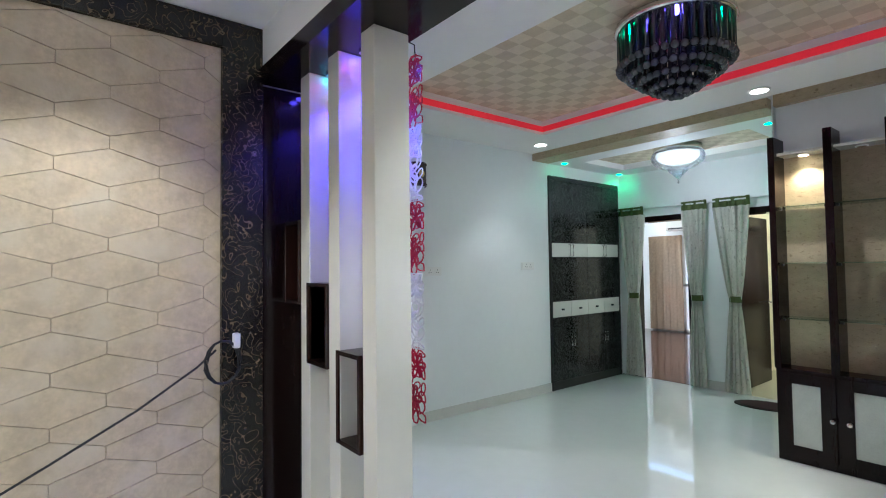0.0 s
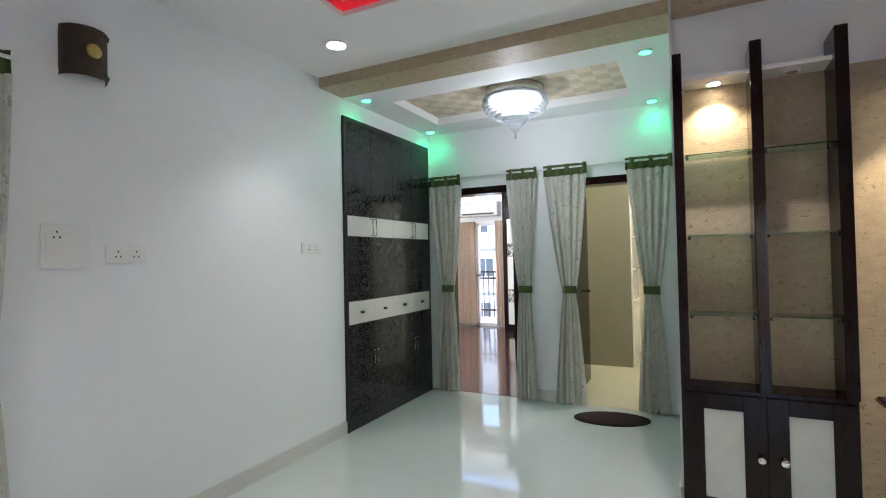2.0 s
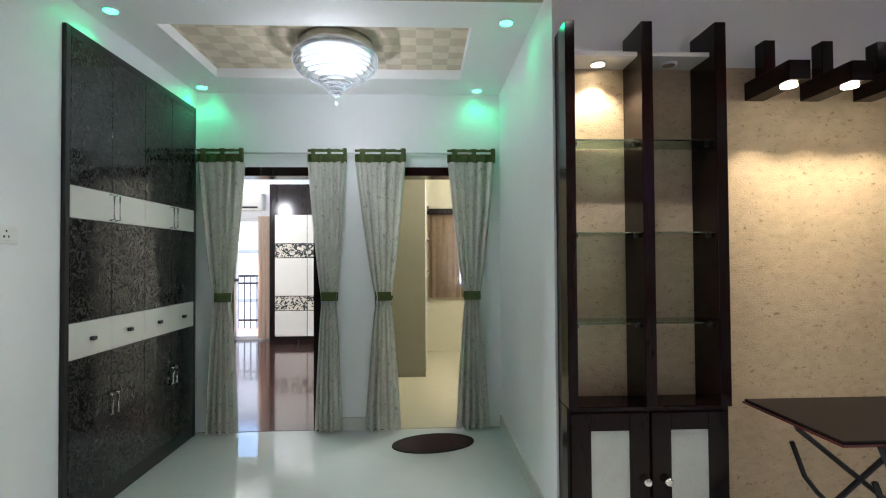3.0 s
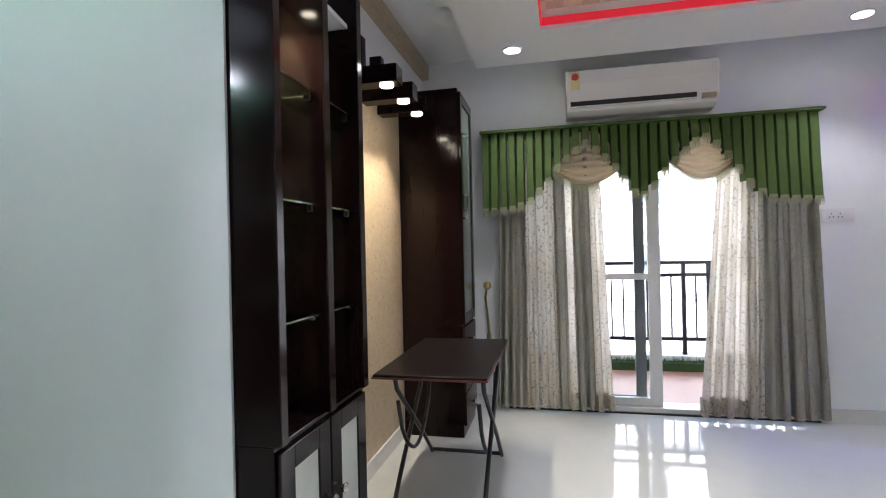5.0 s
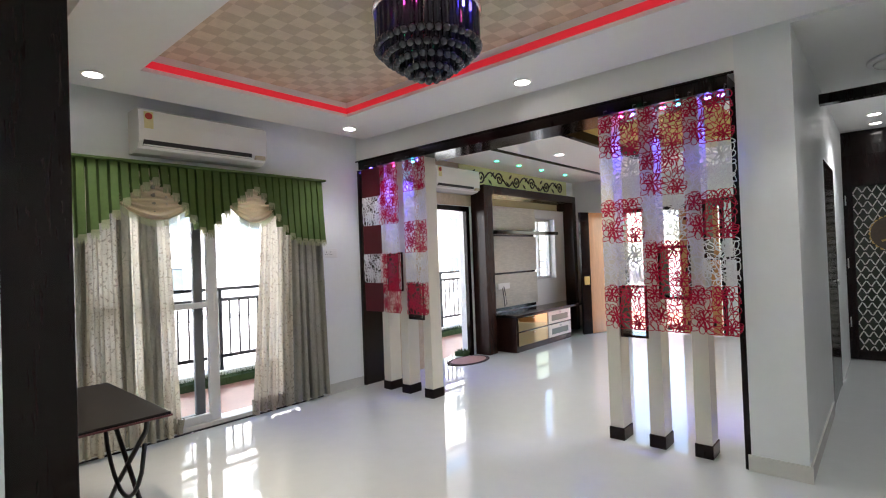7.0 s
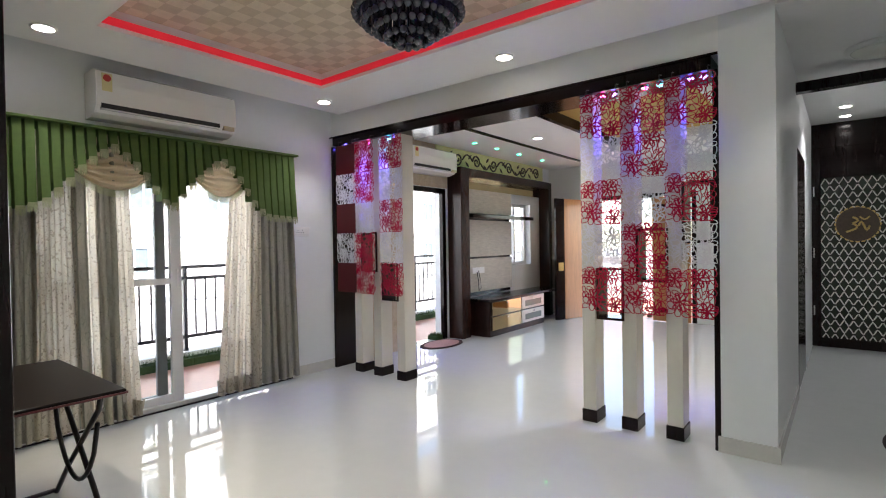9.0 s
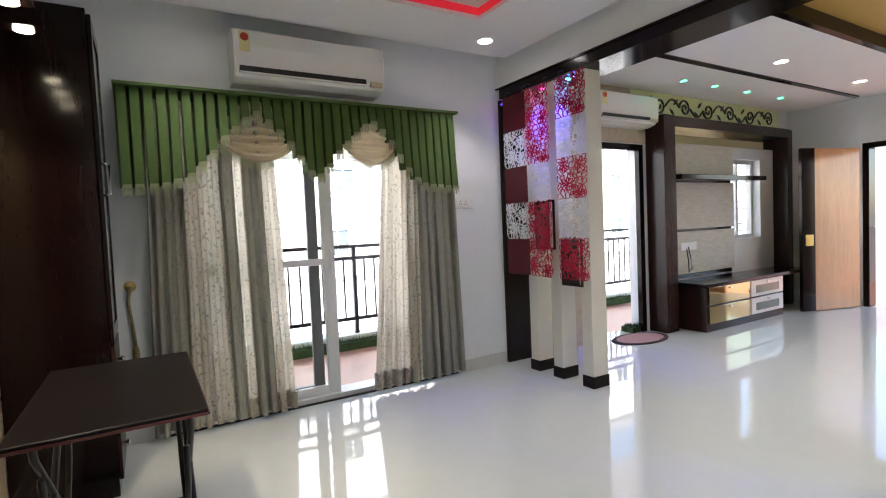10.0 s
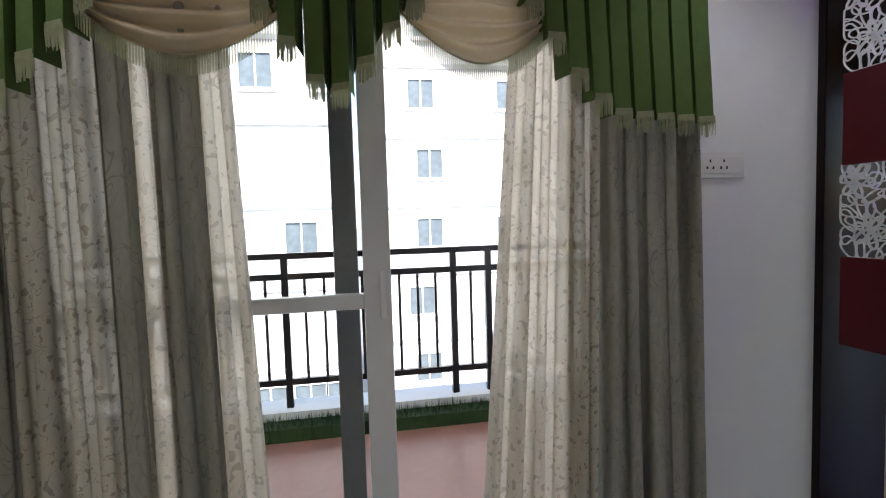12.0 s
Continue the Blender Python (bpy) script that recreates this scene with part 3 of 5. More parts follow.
def fretwork(name, seed, w, h, material):
    """A square of cut-out flowers and loops."""
    rnd = random.Random(seed)
    bm = bmesh.new()

    def loop(cx, cz, a, r1, r2, wid=0.0052):
        pts = []
        for k in range(14):
            t = k * math.tau / 14
            u, v = r1 * math.cos(t), r2 * math.sin(t) * (1 + 0.35 * math.cos(t))
            x, z = cx + u * math.cos(a) - v * math.sin(a), cz + u * math.sin(a) + v * math.cos(a)
            pts.append((min(max(x, -0.006), w + 0.006), min(max(z, 0.0), h)))
        ribbon(bm, pts, wid)
    for fx, fz in ((0.28, 0.72), (0.72, 0.30), (0.2, 0.18), (0.83, 0.82)):
        cx, cz, ph = w * (fx + rnd.uniform(-0.08, 0.08)), h * (fz + rnd.uniform(-0.08, 0.08)), rnd.uniform(0, 1)
        for k in range(6):
            a = ph + k * math.tau / 6
            r = rnd.uniform(0.026, 0.036)
            loop(cx + math.cos(a) * r, cz + math.sin(a) * r, a, r * 0.95, r * 0.36, 0.008 if ph < 0.5 else 0.0055)
    for i in range(7):
        for j in range(7):
            loop(w * (i + 0.5 + rnd.uniform(-0.3, 0.3)) / 7, h * (j + 0.5 + rnd.uniform(-0.3, 0.3)) / 7, rnd.uniform(0, 3.1), rnd.uniform(0.026, 0.046), rnd.uniform(0.012, 0.024), 0.0048)
    return mesh_of(name, bm, material)


PW, PH = 0.292, 0.312
reds = [fretwork("red_fretwork", s, PW, PH, REDLAT) for s in (1, 2)]
maroons = [mesh_of("maroon_plate", boxes((0.0, PW, 0.0, 0.005, 0.002, PH - 0.004), bevel=0.0015), MAROON)] * 2
whites = [fretwork("white_fretwork", s, PW, PH, WHITELAT) for s in (3, 4)]
for c, (x1, colours) in enumerate(((1.44, "mwmwm"), (1.172, "rrwrr"), (0.788, "rwrwr"), (-1.295, "rwrwr"), (-1.583, "rrwrr"), (-1.872, "rwrwr"))):
    s = thing("fretwork_screen", "hanging screen of red and white acrylic flower fretwork squares", "screen", (x1 - PW / 2, 1.75, 0.84), "fretwork screens of the divider")
    for r, k in enumerate(colours):
        o = new("fretwork_square", {"r": reds, "w": whites, "m": maroons}[k][(r + c) % 2])
        o.parent, o.matrix_parent_inverse = s, Matrix.Translation(-s.matrix_world.translation)
        o.location = (x1 - PW, 1.752 - 0.002 * (r % 2), 2.385 - (r + 1) * 0.308)
        tagged(o, {"r": "red acrylic square", "w": "white acrylic square", "m": "dark maroon acrylic square"}[k])

    for hx in (x1 - PW + 0.04, x1 - 0.04):
        part("hanger", tube(bmesh.new(), [(hx, 1.695, 2.44), (hx, 1.75, 2.43), (hx, 1.754, 2.375)], 0.003, 6), BLACK, s)

LEDS = [(1.46, BLUEGLOW), (1.33, PINKGLOW), (1.10, PINKGLOW), (0.93, BLUEGLOW), (0.80, CYANGLOW), (0.72, BLUEGLOW), (-1.40, PINKGLOW), (-1.48, BLUEGLOW), (-1.70, PINKGLOW), (-1.80, CYANGLOW), (-1.99, BLUEGLOW), (-2.07, BLUEGLOW)]
for x, m in LEDS:
    s = thing("led_spot", "small coloured LED spot under the divider soffit", "spotlight", (x, 1.6, 2.41), "coloured LED spots")
    part("ring", lathe(bmesh.new(), [(0.030, 2.405), (0.030, 2.415), (0.012, 2.416)], 16, pose(x, 1.60, 0)), CHROME, s)
    part("lens", lathe(bmesh.new(), [(0.006, 2.392), (0.016, 2.397), (0.018, 2.405)], 12, pose(x, 1.60, 0)), m, s)
for x in (1.08, 0.79, -1.44, -1.74, -2.03):
    lamp("SPOT", "led_beam", 8, look((x, 1.60, 2.385), (x, 1.64, 0)), (0.07, 0.05, 1.0), 0.02, spot=75)

# ---- stone feature wall of the living room ----
fw = setting("wall_stone", boxes((-2.17, -2.158, -2.4, 1.19, 0, 2.56)), GROUT, "beige faceted stone wall panelling")
for b in ((-2.17, -2.13, 1.19, 1.382, 0, LH - 0.004), (-2.17, -2.13, -2.4, 1.19, 2.56, LH - 0.004)):
    f = thing("feature_wall_border", "black laminate border with a bronze leaf print", "panelling", (b[0], b[2], b[4]))
    part("board", boxes(b, bevel=0.003), FLORAL, f)

# ---- wardrobe ----
wd = thing("wardrobe", "tall black patterned built-in wardrobe with white bands", "wardrobe", (NX, 6.0, 0))
part("carcass", boxes((-4.1, -3.565, 5.265, 6.722, 0.0, 2.577)), BLACK, wd)
part("frame", boxes((-3.57, -3.54, 5.265, 5.30, 0, 2.577), (-3.57, -3.54, 6.69, 6.722, 0, 2.577), (-3.57, -3.54, 5.30, 6.69, 2.53, 2.577), (-3.57, -3.545, 5.30, 6.69, 0, 0.10), bevel=0.003), BLACK, wd)
ys = [5.302 + i * 0.3467 for i in range(5)]


def handle(y, z0, z1, parent):
    bm = bmesh.new()
    tube(bm, [(-3.538, y, z0), (-3.512, y, z0 + 0.004), (-3.512, y, z1 - 0.004), (-3.538, y, z1)], 0.006, 8)
    part("handle", bm, CHROME, parent, "chrome bar handle", True)


for i in range(4):
    y0, y1 = ys[i] + 0.002, ys[i + 1] - 0.002
    side = y1 - 0.025 if i % 2 == 0 else y0 + 0.025
    for z0, z1, mm, nm in ((1.765, 2.528, EBONY, "door"), (1.595, 1.762, CREAM, "door"), (1.055, 1.592, EBONY, "door"), (0.865, 1.052, CREAM, "drawer"), (0.102, 0.862, EBONY, "door")):
        d = part(nm, boxes((-3.564, -3.541, y0, y1, z0, z1), bevel=0.002), mm, wd, "ivory white drawer" if nm == "drawer" else "")
        if nm == "drawer":
            ym = (y0 + y1) / 2
            part("knob", boxes((-3.541, -3.518, ym - 0.018, ym + 0.018, 0.945, 0.967), bevel=0.004), BLACK, d)
        if nm == "door" and z0 == 0.102:
            handle(side, 0.50, 0.62, d)
        if z0 == 1.595:
            handle(side, 1.605, 1.75, d)

# ---- curtains ----


def drape(bm, side_fn, z0, z1, folds, depth, across, seg=None, rows=26, phase=0.0):
    """A pleated cloth. side_fn(v) gives its two edges at height share v; across maps (run, out, z) to a place."""
    seg = seg or folds * 20
    grid = []
    for j in range(rows + 1):
        v = j / rows
        a, b = side_fn(v)
        row = []
        for i in range(seg + 1):
            u = i / seg
            w = u * folds * math.tau + phase
            o = depth * (math.sin(w) * (0.75 + 0.25 * math.sin(u * 13 + phase * 3 + 1.5 * v)) + 0.35 * math.sin(w * 0.5 + 2.0 * v + phase)) * (0.65 + 0.35 * math.sin(3 * v + u * 5))
            row.append(bm.verts.new(across(a + (b - a) * (u - 1.75 / (4 * math.pi * folds) * math.sin(w * 2) * min(1, 6 * u, 6 * (1 - u))), o, z0 + (z1 - z0) * v)))
        grid.append(row)
    for p, q in zip(grid, grid[1:]):
        for i in range(seg):
            bm.faces.new((p[i], p[i + 1], q[i + 1], q[i]))
    return bm


def tied(x0, x1, at, top, tie_z, toward, across, name="door_curtain"):
    """A door curtain gathered by a tieback. toward: where the waist sits between the edges, 0 to 1."""
    c = thing(name, "silver-grey printed curtain with green header, tied back", "curtain", at, "tied door curtains")
    w = x1 - x0
    tv = tie_z / top

    def edges(v):
        if v < tv:
            k = (1 - v / tv) ** 0.7
            half = 0.055 + (0.36 * w - 0.055) * k
        else:
            k = ((v - tv) / (1 - tv)) ** 0.75
            half = 0.055 + (0.5 * w - 0.055) * k
        waist = x0 + w * toward
        mid = waist + ((x0 + x1) / 2 - waist) * (max(v - tv, 0) / (1 - tv) if v > tv else 0.25 * (1 - v / tv))
        return mid - half, mid + half
    part("cloth", drape(bmesh.new(), edges, 0.02, top - 0.09, 5, 0.036, across, rows=30, phase=x0 * 3), SILVER, c, "", True)
    part("header", drape(bmesh.new(), lambda v: (x0 - 0.004, x1 + 0.004), top - 0.095, top + 0.015, 5, 0.026, across, rows=3), HEADER, c, "olive green header", True)
    a, b = edges(tv)
    bm = bmesh.new()
    ring = []
    for z in (tie_z - 0.035, tie_z + 0.035):
        ring.append([bm.verts.new(across((a + b) / 2 + math.cos(k * math.tau / 16) * 0.068, math.sin(k * math.tau / 16) * 0.045, z)) for k in range(16)])
    for k in range(16):
        bm.faces.new((ring[0][k], ring[0][(k + 1) % 16], ring[1][(k + 1) % 16], ring[1][k]))
    part("tieback", bm, HEADER, c, "olive green tieback", True)


along_x = lambda r, o, z: (r, 6.705 + o, z)
along_y = lambda r, o, z: (-3.49 + o, r, z)
for x0, x1, k in ((-3.53, -3.165, 0.55), (-2.66, -2.355, 0.55), (-2.285, -1.885, 0.55), (-1.545, -1.165, 0.5)):
    tied(x0, x1, ((x0 + x1) / 2, 6.7, 0), 2.24, 1.08, k, along_x)
tied(2.58, 3.02, (-3.49, 2.8, 0), 2.27, 1.05, 0.72, along_y)
for name, a, b in (("curtain_rod", (-3.55, 6.705, 2.222), (-1.16, 6.705, 2.222)), ("curtain_rod", (-3.49, 1.8, 2.25), (-3.49, 3.05, 2.25))):
    r = thing(name, "thin white curtain rod above the doorway", "curtain rod", a)
    part("rod", tube(bmesh.new(), [a, b], 0.009), ALU, r, "", True)
    for f in (0.02, 0.98):
        p = Vector(a).lerp(Vector(b), f)
        q = p + (Vector((0, 0.075, 0)) if a[1] > 5 else Vector((-0.07, 0, 0)))
        part("bracket", tube(bmesh.new(), [p, q], 0.006), ALU, r)

# balcony window curtains
out_x = lambda r, o, z: (1.515 + o * (1.15 - 0.25 * z), r, z)
lin = lambda p, q: (lambda v: (p[0] + (q[0] - p[0]) * v, p[1] + (q[1] - p[1]) * v))
PLAIN, PRINT = "plain silver-grey drape", "sheer cream curtain printed with leaf sprigs"
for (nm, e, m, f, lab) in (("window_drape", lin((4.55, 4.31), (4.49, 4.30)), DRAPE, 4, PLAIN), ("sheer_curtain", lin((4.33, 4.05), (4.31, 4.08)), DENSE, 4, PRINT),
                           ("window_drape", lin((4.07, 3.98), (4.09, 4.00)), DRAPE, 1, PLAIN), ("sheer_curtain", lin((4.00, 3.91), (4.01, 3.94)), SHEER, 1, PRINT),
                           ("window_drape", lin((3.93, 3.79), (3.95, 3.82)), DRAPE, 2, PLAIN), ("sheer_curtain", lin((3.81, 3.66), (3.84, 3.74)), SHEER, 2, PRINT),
                           ("sheer_curtain", lin((3.05, 2.72), (2.88, 2.68)), SHEER, 4, PRINT), ("window_drape", lin((2.74, 2.62), (2.70, 2.59)), DENSE, 2, "doubled sheer drape, shade put into its colour"),
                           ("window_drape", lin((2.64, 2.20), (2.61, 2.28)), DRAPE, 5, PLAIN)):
    c = thing(nm, lab + " beside the balcony door", "curtain", (1.53, (e(0)[0] + e(0)[1]) / 2, 0.03), "balcony window curtains")
    part("cloth", drape(bmesh.new(), e, 0.04, 2.16, f, 0.062 if m is DRAPE else 0.052, out_x, rows=24, phase=e(0)[0] * 5), m, c, "", True)
    if m is SHEER:
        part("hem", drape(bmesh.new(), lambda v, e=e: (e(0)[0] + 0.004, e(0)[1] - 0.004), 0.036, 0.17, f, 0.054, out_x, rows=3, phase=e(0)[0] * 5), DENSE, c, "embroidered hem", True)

# valance with swags
PROFILE = [(4.63, 1.60), (4.40, 1.61), (4.26, 1.66), (4.10, 1.83), (4.03, 1.93), (3.92, 2.03), (3.83, 2.10), (3.74, 2.03), (3.66, 1.955), (3.585, 1.87), (3.50, 1.73), (3.43, 1.66), (3.35, 1.74), (3.27, 1.85), (3.18, 1.945), (3.09, 2.03), (3.005, 2.10), (2.91, 2.025), (2.84, 1.94), (2.76, 1.82), (2.67, 1.69), (2.56, 1.62), (2.25, 1.60)]


def hem_z(y):
    for (ya, za), (yb, zb) in zip(PROFILE, PROFILE[1:]):
        if yb <= y <= ya:
            return za + (zb - za) * (ya - y) / (ya - yb)
    return 1.60


val = thing("valance", "green pleated valance with cream swags and fringe", "curtain", (1.52, 3.44, 2.22))
bm, fr = bmesh.new(), bmesh.new()
PLEATS = 34
rnd = random.Random(8)
step = (4.63 - 2.25) / PLEATS
for i in range(PLEATS):
    ya, yb = 4.63 - i * step, 4.63 - (i + 1) * step
    zb = hem_z((ya + yb) / 2)
    cols = ((ya + 0.012, 1.535), (ya - 0.001, 1.442), (yb + 0.022, 1.426), (yb + 0.012, 1.535))
    lean = rnd.uniform(-0.006, 0.006)
    rows = [[bm.verts.new((x + 0.010 * math.sin(k * 1.1) + (0.03 if k == 0 else 0.012 * (1 - k / 4)), y + (lean * k / 4 if x < 1.5 else 0), 2.222 + (hem_z(y) * 0.12 + zb * 0.88 - 2.222) * k / 4)) for y, x in cols] for k in range(5)]
    for p, q in zip(rows, rows[1:]):
        for k in range(3):
            bm.faces.new((p[k], p[k + 1], q[k + 1], q[k]))
    for k in range(13):
        u = k / 13
        a, b = rows[-1][1].co, rows[-1][2].co
        p = a.lerp(b, u * 1.08) + Vector((-0.004, 0, 0.008))
        l = rnd.uniform(0.048, 0.064)
        fr.faces.new([fr.verts.new(q) for q in ((p.x, p.y - 0.0024, p.z), (p.x, p.y + 0.0024, p.z), (p.x - 0.002, p.y + 0.0012 + rnd.uniform(-0.004, 0.004), p.z - l), (p.x - 0.002, p.y - 0.0012, p.z - l))])
    fr.faces.new([fr.verts.new((v.co.x - 0.005, v.co.y, v.co.z + dz)) for v, dz in ((rows[-1][1], 0.0), (rows[-1][1], 0.02), (rows[-1][2], 0.02), (rows[-1][2], 0.0))])
part("pleats", bm, GREEN, val)
part("fringe", fr, FRINGE, val, "pale thread fringe")
part("pelmet_rail", boxes((1.425, 1.60, 2.235, 4.645, 2.218, 2.236), bevel=0.003), GREEN, val)
for yc, half, low in ((3.83, 0.285, 1.775), (3.01, 0.235, 1.775)):
    bm, fr = bmesh.new(), bmesh.new()
    grid = []
    for j in range(61):
        v = j / 60
        row = []
        for i in range(21):
            u = i / 10 - 1
            wid = half * min(1.0, 0.24 + 1.7 * v ** 0.75) * (1.0 if v < 0.7 else 1.0)
            ztop = 2.19 - 0.20 * abs(u) ** 1.2 * min(1, v * 3)
            zlow = low + (0.15) * abs(u) ** 2
            z = ztop + (zlow - ztop) * v
            row.append(bm.verts.new((1.488 - 0.040 * (1 - u * u) * v + 0.020 * min(1, v * 2) * math.sin(v * 40 + abs(u) * 2.5) * (1 - 0.5 * u * u), yc + u * wid, z)))
        grid.append(row)
    for p, q in zip(grid, grid[1:]):
        for i in range(20):
            bm.faces.new((p[i], p[i + 1], q[i + 1], q[i]))
    for i in range(80):
        u = i / 79 * 19.99
        k = int(u)
        p = grid[-1][k].co.lerp(grid[-1][k + 1].co, u - k)
        fr.faces.new([fr.verts.new(q) for q in ((p.x, p.y - 0.0028, p.z + 0.005), (p.x, p.y + 0.0028, p.z + 0.005), (p.x - 0.002, p.y + 0.003, p.z - 0.05), (p.x - 0.002, p.y - 0.001, p.z - 0.05))])
    sw = part("swag", bm, SWAG, val, "draped cream swag", True)
    part("fringe", fr, FRINGE, sw)

# ---- dining side furniture ----
sh = thing("display_shelf", "dark wooden display unit with glass shelves and two doors", "shelf unit", (-0.72, 5.05, 0))
for x0, x1 in ((-1.10, -1.055), (-0.745, -0.692), (-0.40, -0.346)):
    part("post", boxes((x0, x1, 4.925, EY - 0.008, 0.69, 2.46), bevel=0.004), DARK, sh)
part("top_board", boxes((-1.05, -0.745, 4.97, EY - 0.008, 2.315, 2.335), (-0.692, -0.40, 4.97, EY - 0.008, 2.315, 2.335)), CREAM, sh, "white top board")
part("base_cabinet", boxes((-1.10, -0.346, 4.955, EY - 0.008, 0.0, 0.69), bevel=0.004), DARK, sh)
for x0, x1, kx in ((-1.085, -0.728, -0.735 - 0.02), (-0.715, -0.36, -0.715 + 0.055)):
    d = part("door", boxes((x0, x0 + 0.09, 4.938, 4.955, 0.05, 0.665), (x1 - 0.09, x1, 4.938, 4.955, 0.05, 0.665), (x0 + 0.09, x1 - 0.09, 4.938, 4.955, 0.585, 0.665), (x0 + 0.09, x1 - 0.09, 4.938, 4.955, 0.05, 0.13), bevel=0.003), DARK, sh)
    part("panel", boxes((x0 + 0.085, x1 - 0.085, 4.946, 4.952, 0.125, 0.59)), FROST, d, "frosted white door panel")
    part("knob", lathe(bmesh.new(), [(0.006, 0), (0.008, 0.010), (0.018, 0.016), (0.020, 0.026), (0.010, 0.034)], 14, pose(kx + 0.01, 4.938, 0.36, 90)), CHROME, d, "round crystal knob", True)
for z in (1.916, 1.487, 1.069):
    for x0, x1 in ((-1.048, -0.747), (-0.690, -0.402)):
        g = part("glass_shelf", boxes((x0, x1, 4.955, EY - 0.01, z - 0.004, z + 0.004), bevel=0.001), SHELFGLASS, sh, "clear glass shelf with green edge")
        for xx in (x0 + 0.008, x1 - 0.008):
            part("clip", boxes((xx - 0.007, xx + 0.007, 4.98, 5.0, z - 0.022, z - 0.004)), BLACK, g)


def downlight(x, y, z, r=0.055, glowm=None, label="round white recessed downlight, lit", up=False):
    s = thing("downlight", label, "ceiling light", (x, y, z), "recessed downlights")
    part("ring", lathe(bmesh.new(), [(r * 1.25, z - 0.008), (r * 1.3, z), (r, z + 0.002)], 20, pose(x, y, 0)), PLASTIC, s, "", True)
    part("lens", lathe(bmesh.new(), [(r * 0.5, z - 0.012), (r, z - 0.009), (r, z - 0.004)], 20, pose(x, y, 0)), glowm or SPOTGLOW, s)


downlight(-0.90, 5.06, 2.314, 0.03, WARMGLOW, "small warm spotlight under the shelf top, lit")
downlight(-0.55, 5.06, 2.314, 0.03, CHROME, "small chrome spotlight under the shelf top, unlit")
lamp("SPOT", "shelf_beam", 5, look((-0.90, 5.05, 2.295), (-0.90, 5.06, 0)), (1.0, 0.86, 0.62), 0.02, spot=110)
for px, py in DOWN:
    downlight(px, py, 2.70)
for px, py in ((0.35, -0.7), (0.4, 0.9), (-1.6, 0.6), (0.35, -2.4)):
    downlight(px, py, LH)
for px, py in ((-2.78, -0.5), (-2.8, -1.56), (-2.8, -2.1)):
    downlight(px, py, 2.72, 0.05)
for px, py in ((-3.42, 5.42), (-3.46, 6.63), (-1.31, 6.66), (-1.27, 5.50)):
    downlight(px, py, 2.72, 0.035, GREENGLOW, "small green spotlight in the foyer ceiling, lit")
    lamp("SPOT", "green_beam", 0.55, look((px, py, 2.70), (px, py, 0)), (0.02, 1.0, 0.40), 0.02, spot=140)
for py in (-0.39, -0.95, -1.59, -2.35):
    downlight(1.14, py, LH, 0.03, GREENGLOW, "small green spotlight above the television wall, lit")

for x in (-0.07, 0.22, 0.50):
    s = thing("wall_spot", "dark wooden stepped wall bracket with a spotlight, lit", "wall light", (x, 5.0, 2.15), "wall spotlights")
    part("upright", boxes((x - 0.028, x + 0.028, 5.02, 5.09, 2.20, 2.42), bevel=0.003), DARK, s)
    part("arm", boxes((x - 0.05, x + 0.05, 4.83, EY - 0.007, 2.16, 2.25), bevel=0.003), DARK, s)
    part("lens", lathe(bmesh.new(), [(0.018, 2.146), (0.034, 2.150), (0.034, 2.159)], 16, pose(x, 4.90, 0)), WARMGLOW, s)
    lamp("SPOT", "wall_spot_beam", 5.5, look((x, 4.91, 2.135), (x, 4.98, 0)), (1.0, 0.86, 0.62), 0.02, spot=95)

cb = thing("tall_cabinet", "tall dark brown cabinet with a glazed door and drawers", "cabinet", (1.1, 4.93, 0))
part("body", boxes((0.88, 1.36, 4.715, EY - 0.008, 0, 2.422), bevel=0.004), DARK, cb)
d = part("door", boxes((0.895, 0.955, 4.695, 4.714, 0.78, 2.40), (1.285, 1.345, 4.695, 4.714, 0.78, 2.40), (0.955, 1.285, 4.695, 4.714, 2.33, 2.40), (0.955, 1.285, 4.695, 4.714, 0.78, 0.85), bevel=0.003), DARK, cb)
part("pane", boxes((0.95, 1.29, 4.702, 4.708, 0.845, 2.335)), SEAGLASS, d, "sea-green glass pane")
bm = bmesh.new()
tube(bm, [(0.93, 4.695, 1.52), (0.93, 4.665, 1.525), (0.93, 4.665, 1.675), (0.93, 4.695, 1.68)], 0.007)
part("handle", bm, CHROME, d, "chrome bar handle", True)
for z0 in (0.08, 0.31, 0.54):
    dr = part("drawer", boxes((0.895, 1.345, 4.696, 4.714, z0, z0 + 0.222), bevel=0.003), BROWN, cb)
    part("knob", lathe(bmesh.new(), [(0.006, 0), (0.008, 0.012), (0.017, 0.018), (0.012, 0.032)], 12, pose(1.12, 4.696, z0 + 0.11, 90)), CHROME, dr, "", True)

